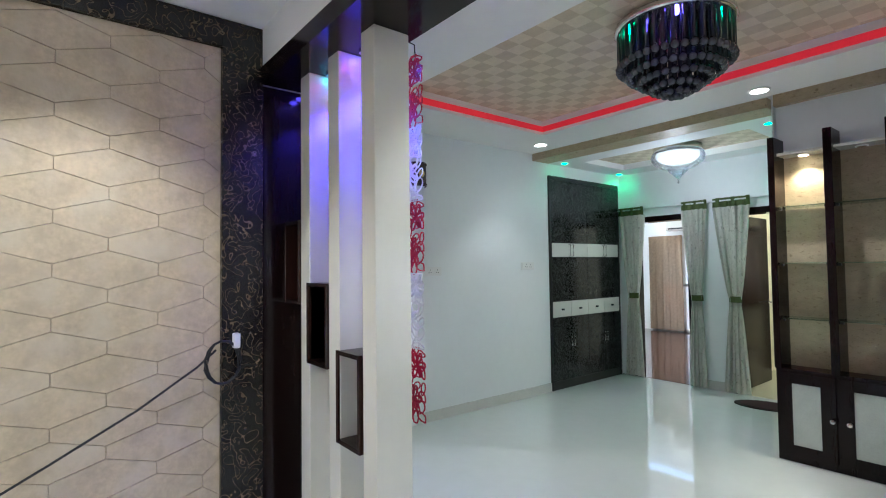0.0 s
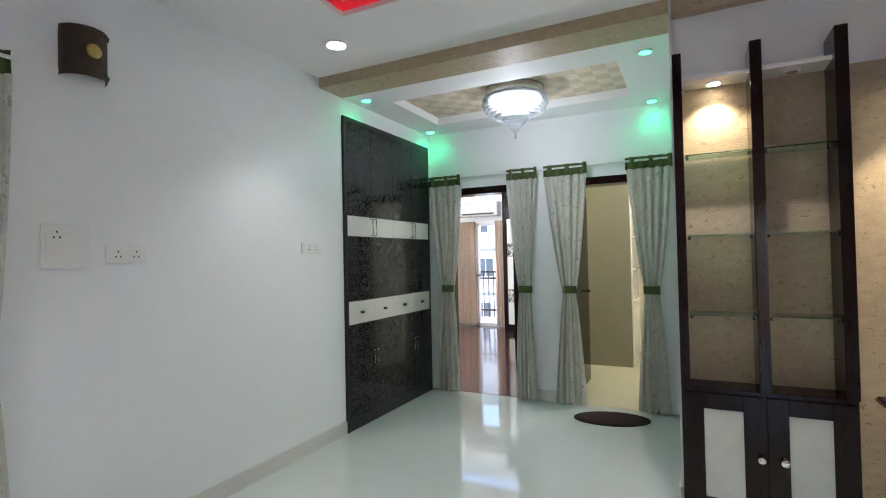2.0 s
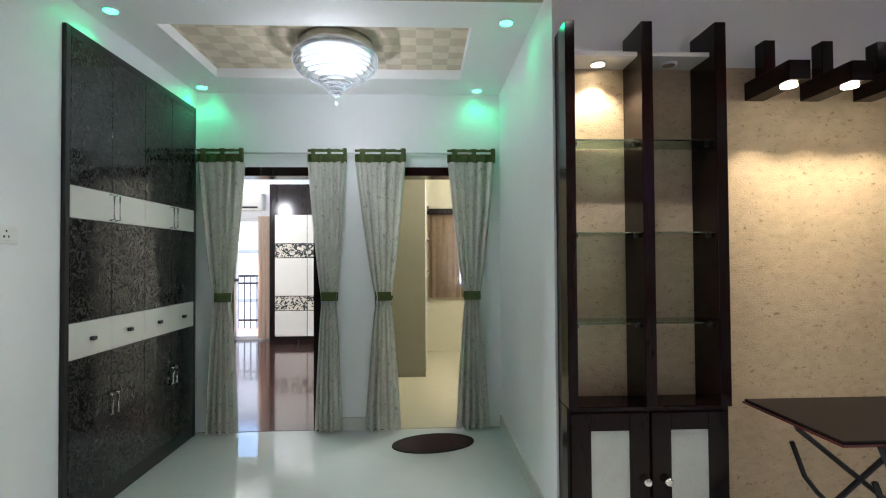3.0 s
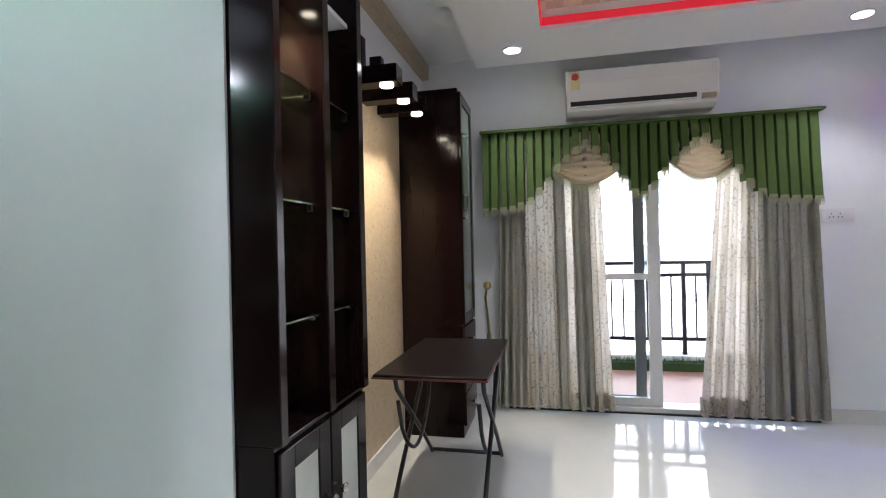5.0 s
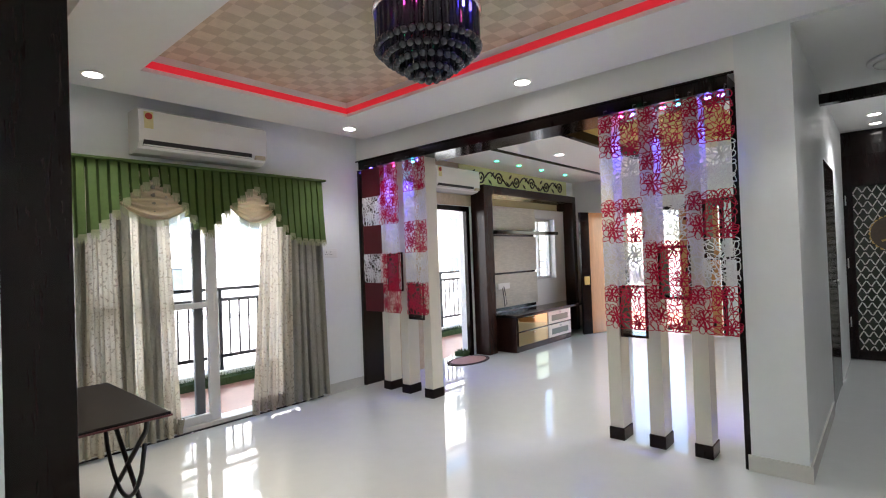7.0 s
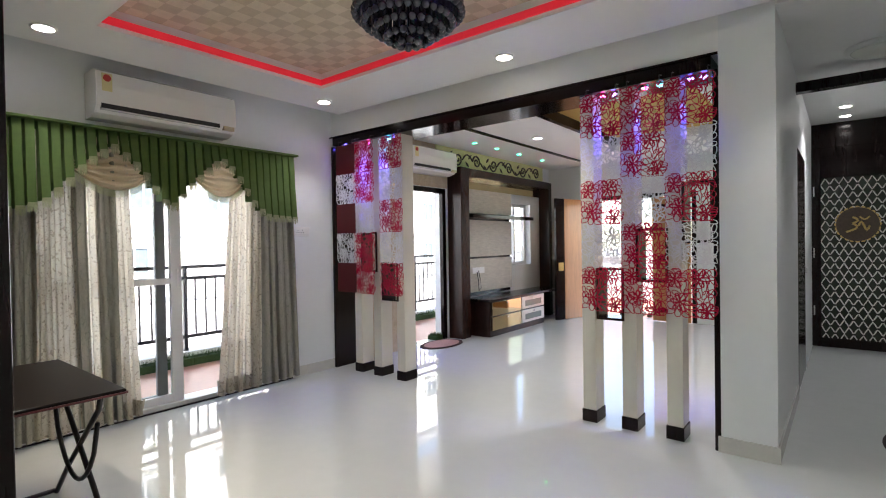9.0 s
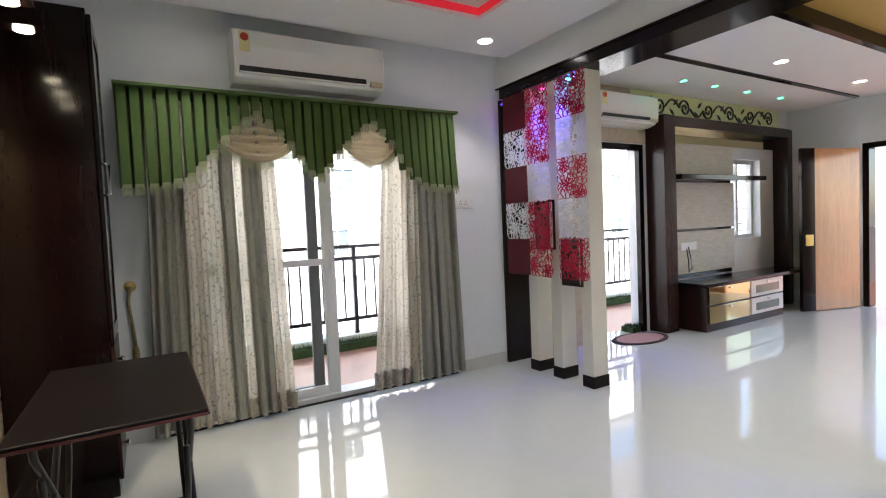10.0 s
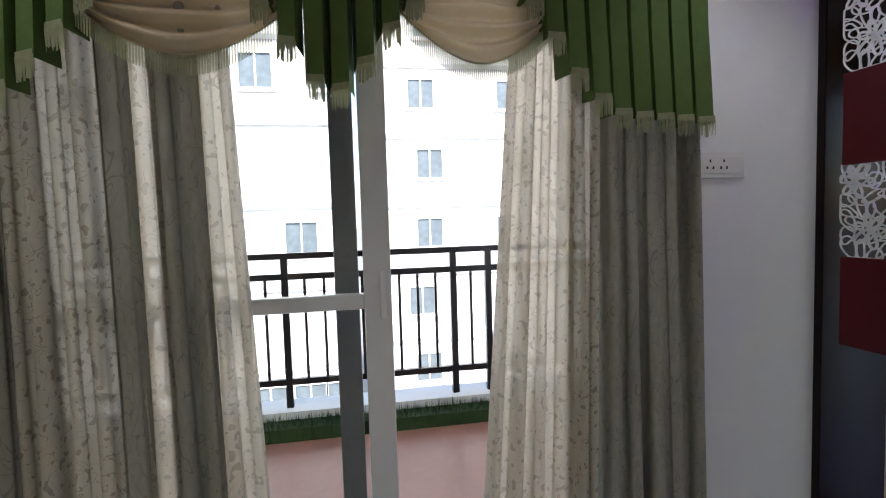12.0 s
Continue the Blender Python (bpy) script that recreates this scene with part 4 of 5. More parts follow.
# folding table
tb = thing("folding_table", "black folding table with bent steel tube legs", "table", (0.2, 4.66, 0))
part("tabletop", boxes((-0.29, 0.70, 4.385, 4.93, 0.700, 0.724), bevel=0.006), mat("black_table_laminate", (0.010, 0.008, 0.008), 0.3, var=0.1, spec=0.05), tb)
part("edge_band", boxes((-0.294, 0.704, 4.381, 4.934, 0.704, 0.712)), mat("maroon_edge", (0.10, 0.02, 0.02), 0.4), tb, "thin maroon edge band")
for yy, sg in ((4.43, 1), (4.88, -1)):
    for a, b in ((-0.20, 0.62), (0.62, -0.20)):
        part("leg", tube(bmesh.new(), [(a, yy, 0.01), (a + (b - a) * 0.25, yy, 0.20), (a + (b - a) * 0.85, yy, 0.60), (a + (b - a) * 0.90, yy, 0.70)], 0.0125), BLACK, tb, "", True)
    part("curved_brace", tube(bmesh.new(), [(-0.12 + 0.66 * k / 12, yy + sg * 0.02, 0.55 - 0.34 * math.sin(math.pi * k / 12) ** 0.6) for k in range(13)], 0.011), BLACK, tb, "", True)
for xx in (-0.20, 0.62):
    part("crossbar", tube(bmesh.new(), [(xx, 4.43, 0.02), (xx, 4.88, 0.02)], 0.0125), BLACK, tb, "", True)


def air_conditioner(x, y0, y1, z0, z1, slot=True):
    a = thing("air_conditioner", "white split air conditioner mounted high on the wall", "air conditioner", (x, (y0 + y1) / 2, z0))
    bm = bmesh.new()
    d, h = 0.25, z1 - z0
    prof = [(x, z1), (x - d * 0.78, z1), (x - d * 0.95, z1 - 0.02), (x - d, z1 - h * 0.35), (x - d * 0.97, z0 + h * 0.22), (x - d * 0.80, z0 + h * 0.07), (x - d * 0.45, z0), (x, z0)]
    rows = [[bm.verts.new((px, y, pz)) for px, pz in prof] for y in (y0, y0 + 0.012, y1 - 0.012, y1)]
    for v in (rows[0] + rows[3]):
        v.co.x += 0.008 if v.co.x < x - 0.05 else 0
    for p, q in zip(rows, rows[1:]):
        for k in range(len(prof)):
            k2 = (k + 1) % len(prof)
            bm.faces.new((p[k], p[k2], q[k2], q[k]))
    bm.faces.new(rows[0])
    bm.faces.new(rows[3][::-1])
    part("casing", bm, ACWHITE, a)
    part("outlet", boxes((x - d * 0.992, x - d * 0.80, y0 + 0.15, y1 - 0.03, z0 + h * 0.155, z0 + h * 0.255)), SHADOWGAP, a, "dark air outlet slot")
    part("louvre", boxes((x - d * 0.995, x - d * 0.80, y0 + 0.15, y1 - 0.03, z0 + h * 0.125, z0 + h * 0.15)), ACWHITE, a)
    part("end_cap", boxes((x - d * 0.995, x - d * 0.86, y0 + 0.02, y0 + 0.115, z0 + h * 0.12, z0 + h * 0.23), bevel=0.004), mat("tan_plastic", (0.55, 0.47, 0.30), 0.4), a)
    st = part("energy_label", boxes((x - d * 1.003, x - d * 0.97, y1 - 0.10, y1 - 0.035, z1 - h * 0.48, z1 - h * 0.10)), mat("label_yellow", (0.70, 0.62, 0.30), 0.5), a, "energy rating sticker")
    part("label_mark", lathe(bmesh.new(), [(0.026, 0), (0.026, 0.002)], 16, pose(x - d * 1.003, y1 - 0.067, z1 - h * 0.2, 0, -90)), mat("label_red", (0.5, 0.05, 0.03), 0.5), st)
    return a


air_conditioner(SX, 2.92, 3.97, 2.30, 2.635)
air_conditioner(SX, -0.28, 0.62, 2.26, 2.58)


def switch_plate(axis, c, z, w, h, at, sockets):
    """A white switch plate; axis: the wall's run; at: the face; sockets: offsets of three-pin holes."""
    s = thing("switch_plate", "white plastic switch and socket plate on the wall", "switch", (at if axis == "y" else c, c if axis == "y" else at, z))
    sg = 1 if at < 0 else -1
    def b(o0, o1, z0, z1, d0, d1, bev=0.0):
        lo, hi = sorted((at + sg * d0, at + sg * d1))
        return boxes((lo, hi, c + o0, c + o1, z + z0, z + z1), bevel=bev)
    part("plate", b(-w / 2, w / 2, -h / 2, h / 2, 0.0, 0.010, 0.003), PLASTIC, s)
    part("rocker", b(-w * 0.42, w * 0.42, -h * 0.32, h * 0.32, 0.009, 0.013, 0.002), PLASTIC, s)
    for o, dz in sockets:
        for po, pz in ((0, 0.014), (-0.012, -0.010), (0.012, -0.010)):
            part("socket_hole", b(o + po - 0.003, o + po + 0.003, dz + pz - 0.005, dz + pz + 0.005, 0.012, 0.0145), SHADOWGAP, s)


switch_plate("y", 3.25, 1.485, 0.20, 0.20, NX, ((-0.04, 0.05),))
switch_plate("y", 3.52, 1.447, 0.20, 0.085, NX, ((-0.045, 0), (0.045, 0)))
switch_plate("y", 4.88, 1.49, 0.22, 0.085, NX, ((-0.03, 0), (0.04, 0)))
switch_plate("y", 2.10, 1.485, 0.20, 0.095, SX, ((-0.01, 0), (0.045, 0)))

# sconce on the north wall
sc = thing("wall_sconce", "curved dark bronze wall sconce with a carved pattern", "wall light", (NX, 3.325, 2.26))
bm = bmesh.new()
rows = [[bm.verts.new((NX + 0.10 * math.sin(math.pi * k / 10) + (0.0 if s else 0.006), 3.325 - 0.10 * math.cos(math.pi * k / 10), z)) for k in range(11)] for z, s in ((2.26, 1), (2.275, 0), (2.30, 1), (2.46, 1), (2.475, 0), (2.49, 1))]
for p, q in zip(rows, rows[1:]):
    for k in range(10):
        bm.faces.new((p[k], p[k + 1], q[k + 1], q[k]))
part("shade", bm, BRONZE, sc)
for z in (2.285, 2.475):
    for k in range(1, 10):
        a = math.pi * k / 10
        part("stud", lathe(bmesh.new(), [(0.008, 0), (0.006, 0.006)], 8, pose(NX + 0.10 * math.sin(a) + 0.002, 3.325 - 0.10 * math.cos(a), z, 0, 90)), BRONZE, sc)
part("medallion", lathe(bmesh.new(), [(0.035, 0.0), (0.03, 0.008), (0.012, 0.012)], 14, pose(NX + 0.098, 3.325, 2.38, 0, 90)), BRASS, sc)


# ---- chandeliers ----
def bead(bm, x, y, z, r):
    v = [bm.verts.new(p) for p in ((x, y, z + r), (x + r, y, z), (x, y + r, z), (x - r, y, z), (x, y - r, z), (x, y, z - r * 1.3))]
    for k in range(4):
        a, b = v[1 + k], v[1 + (k + 1) % 4]
        bm.faces.new((v[0], a, b))
        bm.faces.new((v[5], b, a))


ch = thing("chandelier", "round crystal bead ceiling chandelier, brightly lit", "chandelier", (-2.31, 5.95, 2.79))
part("canopy", lathe(bmesh.new(), [(0.235, 2.70), (0.245, 2.72), (0.24, 2.785), (0.1, 2.789)], 32, pose(-2.31, 5.95, 0)), CHROME, ch, "", True)
part("diffuser", lathe(bmesh.new(), [(0.02, 2.585), (0.12, 2.59), (0.19, 2.625), (0.22, 2.665), (0.22, 2.70)], 28, pose(-2.31, 5.95, 0)), BULBGLOW, ch, "glowing inner diffuser", True)
bm = bmesh.new()
for r, z in ((0.252, 2.705), (0.262, 2.682), (0.266, 2.66), (0.262, 2.638), (0.25, 2.616), (0.23, 2.594), (0.20, 2.572), (0.165, 2.552), (0.10, 2.535), (0.085, 2.512), (0.062, 2.490), (0.042, 2.468), (0.022, 2.446), (0.001, 2.415), (0.001, 2.385)):
    n = max(1, int(math.tau * r / 0.021))
    for k in range(n):
        bead(bm, -2.31 + r * math.cos(k * math.tau / n), 5.95 + r * math.sin(k * math.tau / n), z, 0.0105 if r > 0.13 else 0.014)
part("crystal_beads", bm, CRYSTAL, ch, "strings of clear crystal beads")

C2 = (-0.957, 3.222)
ch2 = thing("chandelier", "drum chandelier of smoky crystal prisms and balls, few coloured bulbs lit", "chandelier", (*C2, 2.83))
part("canopy", lathe(bmesh.new(), [(0.30, 2.775), (0.312, 2.785), (0.305, 2.815), (0.1, 2.829)], 36, pose(*C2, 0)), CHROME, ch2, "polished chrome ceiling plate", True)
bm = bmesh.new()
bmesh.ops.create_icosphere(bm, subdivisions=2, radius=0.023)
ball = mesh_of("ball", bm, SMOKE, True)
rnd = random.Random(12)
for ring, (r, zb) in enumerate(((0.285, 2.605), (0.235, 2.555), (0.18, 2.515), (0.12, 2.475), (0.06, 2.445), (0.001, 2.43))):
    n = max(1, int(math.tau * r / 0.044))
    prism = mesh_of("prism", boxes((-0.011, 0.011, -0.006, 0.006, zb, 2.775), bevel=0.003), SMOKE)
    for k in range(n):
        a = k * math.tau / n + ring * 0.2
        for nm, me, z, turn in (("prism", prism, 0, math.degrees(a) + rnd.uniform(-20, 20)), ("ball", ball, zb - 0.024, 0)):
            o = new(nm, me)
            o.parent = ch2
            o.matrix_parent_inverse = Matrix.Translation(-ch2.matrix_world.translation)
            o.matrix_basis = pose(C2[0] + r * math.cos(a), C2[1] + r * math.sin(a), z, 0, 0, turn)
for k, m in enumerate((GREENGLOW, BLUEGLOW, PINKGLOW, BLUEGLOW, GREENGLOW, BLUEGLOW)):
    a = k * math.tau / 6
    part("bulb", lathe(bmesh.new(), [(0.004, 2.735), (0.011, 2.742), (0.011, 2.770)], 10, pose(C2[0] + 0.262 * math.cos(a), C2[1] + 0.262 * math.sin(a), 0)), m, ch2, "small coloured LED bulb", True)

# mats and small things on floors
def oval_mat(x, y, rx, ry, turn, m1, m2, label):
    r = thing("door_mat", label, "mat", (x, y, 0))
    for nm, s, z, m in (("border", 1.0, 0.010, m2), ("pile", 0.84, 0.013, m1)):
        part(nm, lathe(bmesh.new(), [(s, 0.0), (s, z * 0.7), (s * 0.97, z), (s * 0.5, z + 0.001)], 40, pose(x, y, 0.001, 0, 0, turn) @ Matrix.Diagonal((rx, ry, 1, 1))), m, r)


oval_mat(-1.68, 6.44, 0.31, 0.19, 12, MATRUG, RUGRIM, "dark maroon oval door mat before the doorway")
oval_mat(1.40, 0.06, 0.22, 0.36, 0, PINKRUG, MATRUG, "pink and grey patterned oval rug by the balcony door")
oval_mat(-3.17, 0.84, 0.19, 0.36, -12, MATRUG, RUGRIM, "dark maroon oval door mat in the passage")

# curtain tie cord on the window wall
co = thing("tie_cord", "gold and green curtain tie cord hanging from a hook", "cord", (1.58, 4.63, 1.0))
part("rosette", lathe(bmesh.new(), [(0.03, 0), (0.034, 0.012), (0.015, 0.022)], 14, pose(SX, 4.63, 1.0, 0, -90)), BRASS, co, "", True)
part("cord", tube(bmesh.new(), [(1.575, 4.63, 1.0), (1.573, 4.645, 0.9), (1.573, 4.63, 0.75), (1.573, 4.62, 0.62)], 0.010), ROPE, co, "", True)
part("tassel", lathe(bmesh.new(), [(0.008, 0.63), (0.018, 0.60), (0.022, 0.45), (0.012, 0.448)], 12, pose(1.573, 4.62, 0)), ROPE, co, "", True)

# ---- living room ----
tv = thing("tv_wall_panel", "dark framed television wall panel with linen-textured boards", "wall panel", (1.58, -1.6, 0))
part("side_frame", boxes((1.36, 1.598, -0.56, -0.36, 0, 2.40), bevel=0.005), BROWN, tv)
part("side_frame", boxes((1.40, 1.598, -3.20, -3.08, 0, 2.40), bevel=0.005), BROWN, tv)
part("top_frame", boxes((1.38, 1.598, -3.08, -0.56, 2.28, 2.40), bevel=0.005), BROWN, tv)
part("bronze_strip", boxes((1.56, 1.592, -3.08, -0.60, 2.14, 2.278), (1.56, 1.592, -0.66, -0.565, 0.55, 2.14)), MIRROR, tv, "bronze mirror strip")
for z0, z1 in ((1.78, 2.13), (1.13, 1.68), (0.60, 1.10)):
    part("linen_board", boxes((1.53, 1.588, -1.98, -0.67, z0, z1), bevel=0.004), LINEN, tv)
part("groove", boxes((1.565, 1.59, -1.98, -0.67, 0.55, 2.13)), DARK, tv)
part("wall_shelf", boxes((1.34, 1.55, -2.4, -0.62, 1.70, 1.755), bevel=0.004), DARK, tv)
sp = thing("switch_plate", "white socket plate with plugged black cables", "switch", (1.52, -1.0, 0.92))
part("plate", boxes((1.515, 1.53, -1.15, -0.85, 0.88, 0.97), bevel=0.003), PLASTIC, sp)
part("cable", tube(bmesh.new(), [(1.51, -0.98, 0.92), (1.49, -0.99, 0.80), (1.50, -1.03, 0.66), (1.50, -0.97, 0.62), (1.49, -0.95, 0.75), (1.50, -0.93, 0.90)], 0.006), CABLE, sp, "", True)

tu = thing("tv_unit", "low brown television unit with mirrored and glazed drawers", "cabinet", (1.35, -1.5, 0))
part("body", boxes((1.12, 1.36, -2.30, -0.68, 0.0, 0.50), (1.36, 1.525, -2.30, -0.68, 0.0, 0.50), bevel=0.003), BROWN, tu)
part("top", boxes((1.08, 1.527, -2.95, -0.64, 0.50, 0.535), bevel=0.004), DARK, tu, "glossy dark top")
for y0, y1, m in ((-1.52, -0.72, MIRROR), (-2.27, -1.55, CREAM)):
    for z0 in (0.09, 0.30):
        dd = part("drawer", boxes((1.10, 1.119, y0, y1, z0, z0 + 0.19), bevel=0.003), m, tu, "bronze mirrored drawer" if m is MIRROR else "cream drawer with a glass inset")
        part("handle", boxes((1.085, 1.10, (y0 + y1) / 2 - 0.02, (y0 + y1) / 2 + 0.02, z0 + 0.15, z0 + 0.17)), CHROME, dd)
        if m is CREAM:
            part("inset", boxes((1.097, 1.101, y0 + 0.10, y1 - 0.10, z0 + 0.04, z0 + 0.13)), SEAGLASS, dd)

scr = thing("scroll_frieze", "cream frieze board with dark leaf scroll fretwork", "frieze", (1.59, -1.7, 2.42))
part("board", boxes((1.575, 1.60, -3.2, -0.1, 2.405, LH - 0.005)), CREAMGLOW, scr)
for i in range(6):
    yc, sg = -0.58 - i * 0.47, 1 if i % 2 else -1
    spiral = [(1.566, yc + (0.015 + 0.088 * (1 - k / 20)) * math.cos(k * 0.5), 2.555 + sg * (0.015 + 0.088 * (1 - k / 20)) * math.sin(k * 0.5)) for k in range(21)]
    part("scroll", tube(bmesh.new(), spiral, 0.013, 6), LEAF, scr)
    stem = [(1.566, yc + 0.103 + 0.26 * (k / 8), 2.555 + sg * 0.085 * math.sin(k / 8 * math.pi)) for k in range(9)]
    part("stem", tube(bmesh.new(), stem, 0.012, 6), LEAF, scr)
    for t, up in ((0.17, 1), (0.24, -1)):
        part("leaf", lathe(bmesh.new(), [(0.004, -0.055), (0.022, -0.01), (0.018, 0.02), (0.003, 0.06)], 8, pose(1.566, yc + t, 2.555 + up * 0.06, 50 * up) @ Matrix.Diagonal((0.4, 1, 1, 1))), LEAF, scr, "", True)
for a in ((1.55, -0.05, 2.55), (1.55, -0.22, 2.58)):
    part("leaf", lathe(bmesh.new(), [(0.01, -0.06), (0.03, 0.0), (0.006, 0.07)], 8, pose(*a, 60, 0, 20)), LEAF, scr)
pl = setting("wallpaper_living", boxes((1.594, 1.60, -0.36, 1.37, 2.11, LH), (1.594, 1.60, 0.52, 1.37, 0, 2.11)), STONE, "beige stone-patterned wall facing")

od = thing("open_door", "orange-brown wooden door standing open, dark edge", "door", (0.78, -3.35, 0))
m = pose(0.74, -3.42, 0, 0, 0, math.degrees(math.atan2(0.80, 0.27)))
bm = bmesh.new()
box(bm, 0, 0.70, -0.02, 0.02, 0.01, 2.06, 0.003, m)
part("leaf", bm, OAK, od)
bm = bmesh.new()
box(bm, 0.702, 0.90, -0.024, 0.024, 0.01, 2.065, 0.004, m)
part("lock_stile", bm, DARK, od, "dark stained lock stile")
bm = bmesh.new()
box(bm, 0.74, 0.86, 0.024, 0.034, 0.84, 0.98, 0.003, m)
part("lock_plate", bm, BRASS, od)
wd2 = thing("terrace_door", "orange-brown wooden terrace door leaf with carved bands", "door", (-0.5, -3.45, 0))
part("leaf", boxes((-0.88, -0.30, -3.46, -3.42, 0.01, 2.04), bevel=0.004), OAK, wd2)
part("rail", boxes((-0.80, -0.38, -3.42, -3.405, 0.15, 0.22), (-0.80, -0.38, -3.42, -3.405, 1.0, 1.08), (-0.80, -0.38, -3.42, -3.405, 1.86, 1.92), bevel=0.003), BROWN, wd2)
for k in range(4):
    cr = thing("shoe", "pair of dark shoes on the terrace floor", "shoes", (0.35 - k * 0.16, -3.95, 0))
    part("upper", boxes((0.32 - k * 0.16, 0.41 - k * 0.16, -4.10, -3.84, -0.018, 0.06), bevel=0.025), BLACK, cr)

# socket box and cable on the stone wall
sb = thing("switch_plate", "large white socket plate on the stone wall", "switch", (-2.14, 0.5, 0.55))
part("plate", boxes((-2.15, -2.128, 0.18, 0.545, 0.37, 0.56), bevel=0.006), PLASTIC, sb)
for yy in (0.30, 0.44):
    for po, pz in ((0, 0.02), (-0.014, -0.012), (0.014, -0.012)):
        part("socket_hole", boxes((-2.129, -2.126, yy + po - 0.004, yy + po + 0.004, 0.49 + pz - 0.006, 0.49 + pz + 0.006)), SHADOWGAP, sb)
cbl = thing("wall_cable", "black cable coiled on a white plug at the wall", "cable", (-2.12, 1.25, 1.1))
part("lead", tube(bmesh.new(), [(-2.12, 0.20, 0.56), (-2.118, 0.55, 0.74), (-2.115, 0.85, 0.90), (-2.112, 1.08, 1.05), (-2.11, 1.16, 1.12)], 0.005), CABLE, cbl, "", True)
part("coil", tube(bmesh.new(), [(-2.105 + 0.004 * math.sin(k), 1.19 + (0.075 + 0.008 * math.sin(k * 0.7)) * math.cos(k * 0.42), 1.06 + 0.10 * math.sin(k * 0.42)) for k in range(44)], 0.005), CABLE, cbl, "", True)
part("plug", boxes((-2.128, -2.09, 1.235, 1.265, 1.12, 1.19), bevel=0.006), PLASTIC, cbl, "white plug")

# ---- passage and entrance ----
pf = thing("passage_frame", "dark wooden frame of a glazed passage screen", "door frame", (-2.9, 0.05, 0))
part("post", boxes((-2.468, -2.40, 0.0, 0.10, 0, 2.637), bevel=0.004), DARK, pf)
part("post", boxes((-3.44, -3.37, 0.0, 0.10, 0, 2.637), bevel=0.004), DARK, pf)
part("head", boxes((-3.37, -2.40, 0.0, 0.10, 2.555, 2.637), bevel=0.004), DARK, pf)
sd = thing("side_door", "dark wooden door frame in the passage wall, closed door", "door", (-2.44, -0.6, 0))
part("frame", boxes((-2.472, -2.395, -0.10, -0.03, 0, 2.12), (-2.472, -2.395, -1.02, -0.95, 0, 2.12), (-2.472, -2.395, -0.95, -0.10, 2.05, 2.12), bevel=0.004), DARK, sd)
part("leaf", boxes((-2.472, -2.43, -0.95, -0.10, 0.01, 2.05), bevel=0.003), DARK, sd)
part("knob", lathe(bmesh.new(), [(0.008, 0), (0.010, 0.03), (0.026, 0.04), (0.024, 0.06), (0.008, 0.066)], 14, pose(-2.43, -0.88, 1.02, 0, -90)), CHROME, sd, "round steel knob", True)
gd = thing("entrance_door", "dark wooden entrance door with an ivory lattice grille and round emblem", "door", (-2.9, -2.46, 0))
part("head_panel", boxes((-3.555, -2.39, -2.498, -2.43, 2.42, 2.715), bevel=0.004), DARK, gd)
part("jamb", boxes((-2.45, -2.39, -2.498, -2.43, 0, 2.42), bevel=0.004), DARK, gd)
part("jamb", boxes((-3.40, -3.34, -2.498, -2.43, 0, 2.42), bevel=0.004), DARK, gd)
lf = part("leaf", boxes((-2.56, -2.45, -2.48, -2.42, 0.01, 2.42), (-3.34, -3.215, -2.48, -2.42, 0.01, 2.42), (-3.215, -2.56, -2.48, -2.42, 2.06, 2.42), (-3.215, -2.56, -2.48, -2.42, 0.01, 0.12), bevel=0.004), DARK, gd)
part("backing", boxes((-3.22, -2.555, -2.475, -2.468, 0.115, 2.065)), mat("dark_mesh_glass", (0.022, 0.028, 0.018), 0.25, var=0.2), lf, "dark glass behind the lattice")
bm = bmesh.new()
for r in range(23):
    pts = [(-3.215 + 0.655 * k / 48, -2.455, 0.135 + r * 0.0855 + 0.0428 * (abs(((k / 48 * 7.5 + (r % 2) * 0.5) % 1) * 2 - 1) * 2 - 1) * 0.92) for k in range(49)]
    tube(bm, pts, 0.0065, 4)
part("lattice", bm, CREAM, lf, "ivory honeycomb lattice")
em = part("emblem", lathe(bmesh.new(), [(0.20, 0), (0.20, 0.008), (0.165, 0.014)], 32, pose(-2.905, -2.435, 1.49, 90)), BRONZE, lf, "round emblem with a gold rim")
for k in range(24):
    a = k * math.tau / 24
    part("rim_petal", lathe(bmesh.new(), [(0.024, 0), (0.020, 0.010), (0.006, 0.014)], 8, pose(-2.905 + 0.195 * math.cos(a), -2.437, 1.49 + 0.195 * math.sin(a), 90)), BRASS, em)
mark = lambda f, n: [(-2.905 - u, -2.418, 1.49 + w) for u, w in (f(k / (n - 1)) for k in range(n))]
bm = bmesh.new()
tube(bm, mark(lambda t: (-0.045 + 0.05 * math.sin(math.pi * t), 0.085 - 0.075 * t), 9), 0.013, 6)
tube(bm, mark(lambda t: (-0.045 + 0.07 * math.sin(math.pi * t) - 0.06 * t, 0.01 - 0.10 * t), 9), 0.013, 6)
tube(bm, mark(lambda t: (0.01 + 0.10 * t, -0.02 + 0.05 * math.sin(math.tau * t)), 9), 0.012, 6)
tube(bm, mark(lambda t: (0.02 + 0.09 * t, 0.09 - 0.035 * math.sin(math.pi * t)), 7), 0.010, 6)
part("mark", bm, BRASS, em, "curved gold symbol", True)
for z in (0.45, 1.15, 1.9):
    part("hinge", boxes((-2.50, -2.485, -2.42, -2.412, z - 0.06, z + 0.06), bevel=0.002), CHROME, lf)
part("pull", boxes((-3.285, -3.255, -2.42, -2.39, 1.04, 1.29), bevel=0.008), BRASS, lf, "brass pull handle")
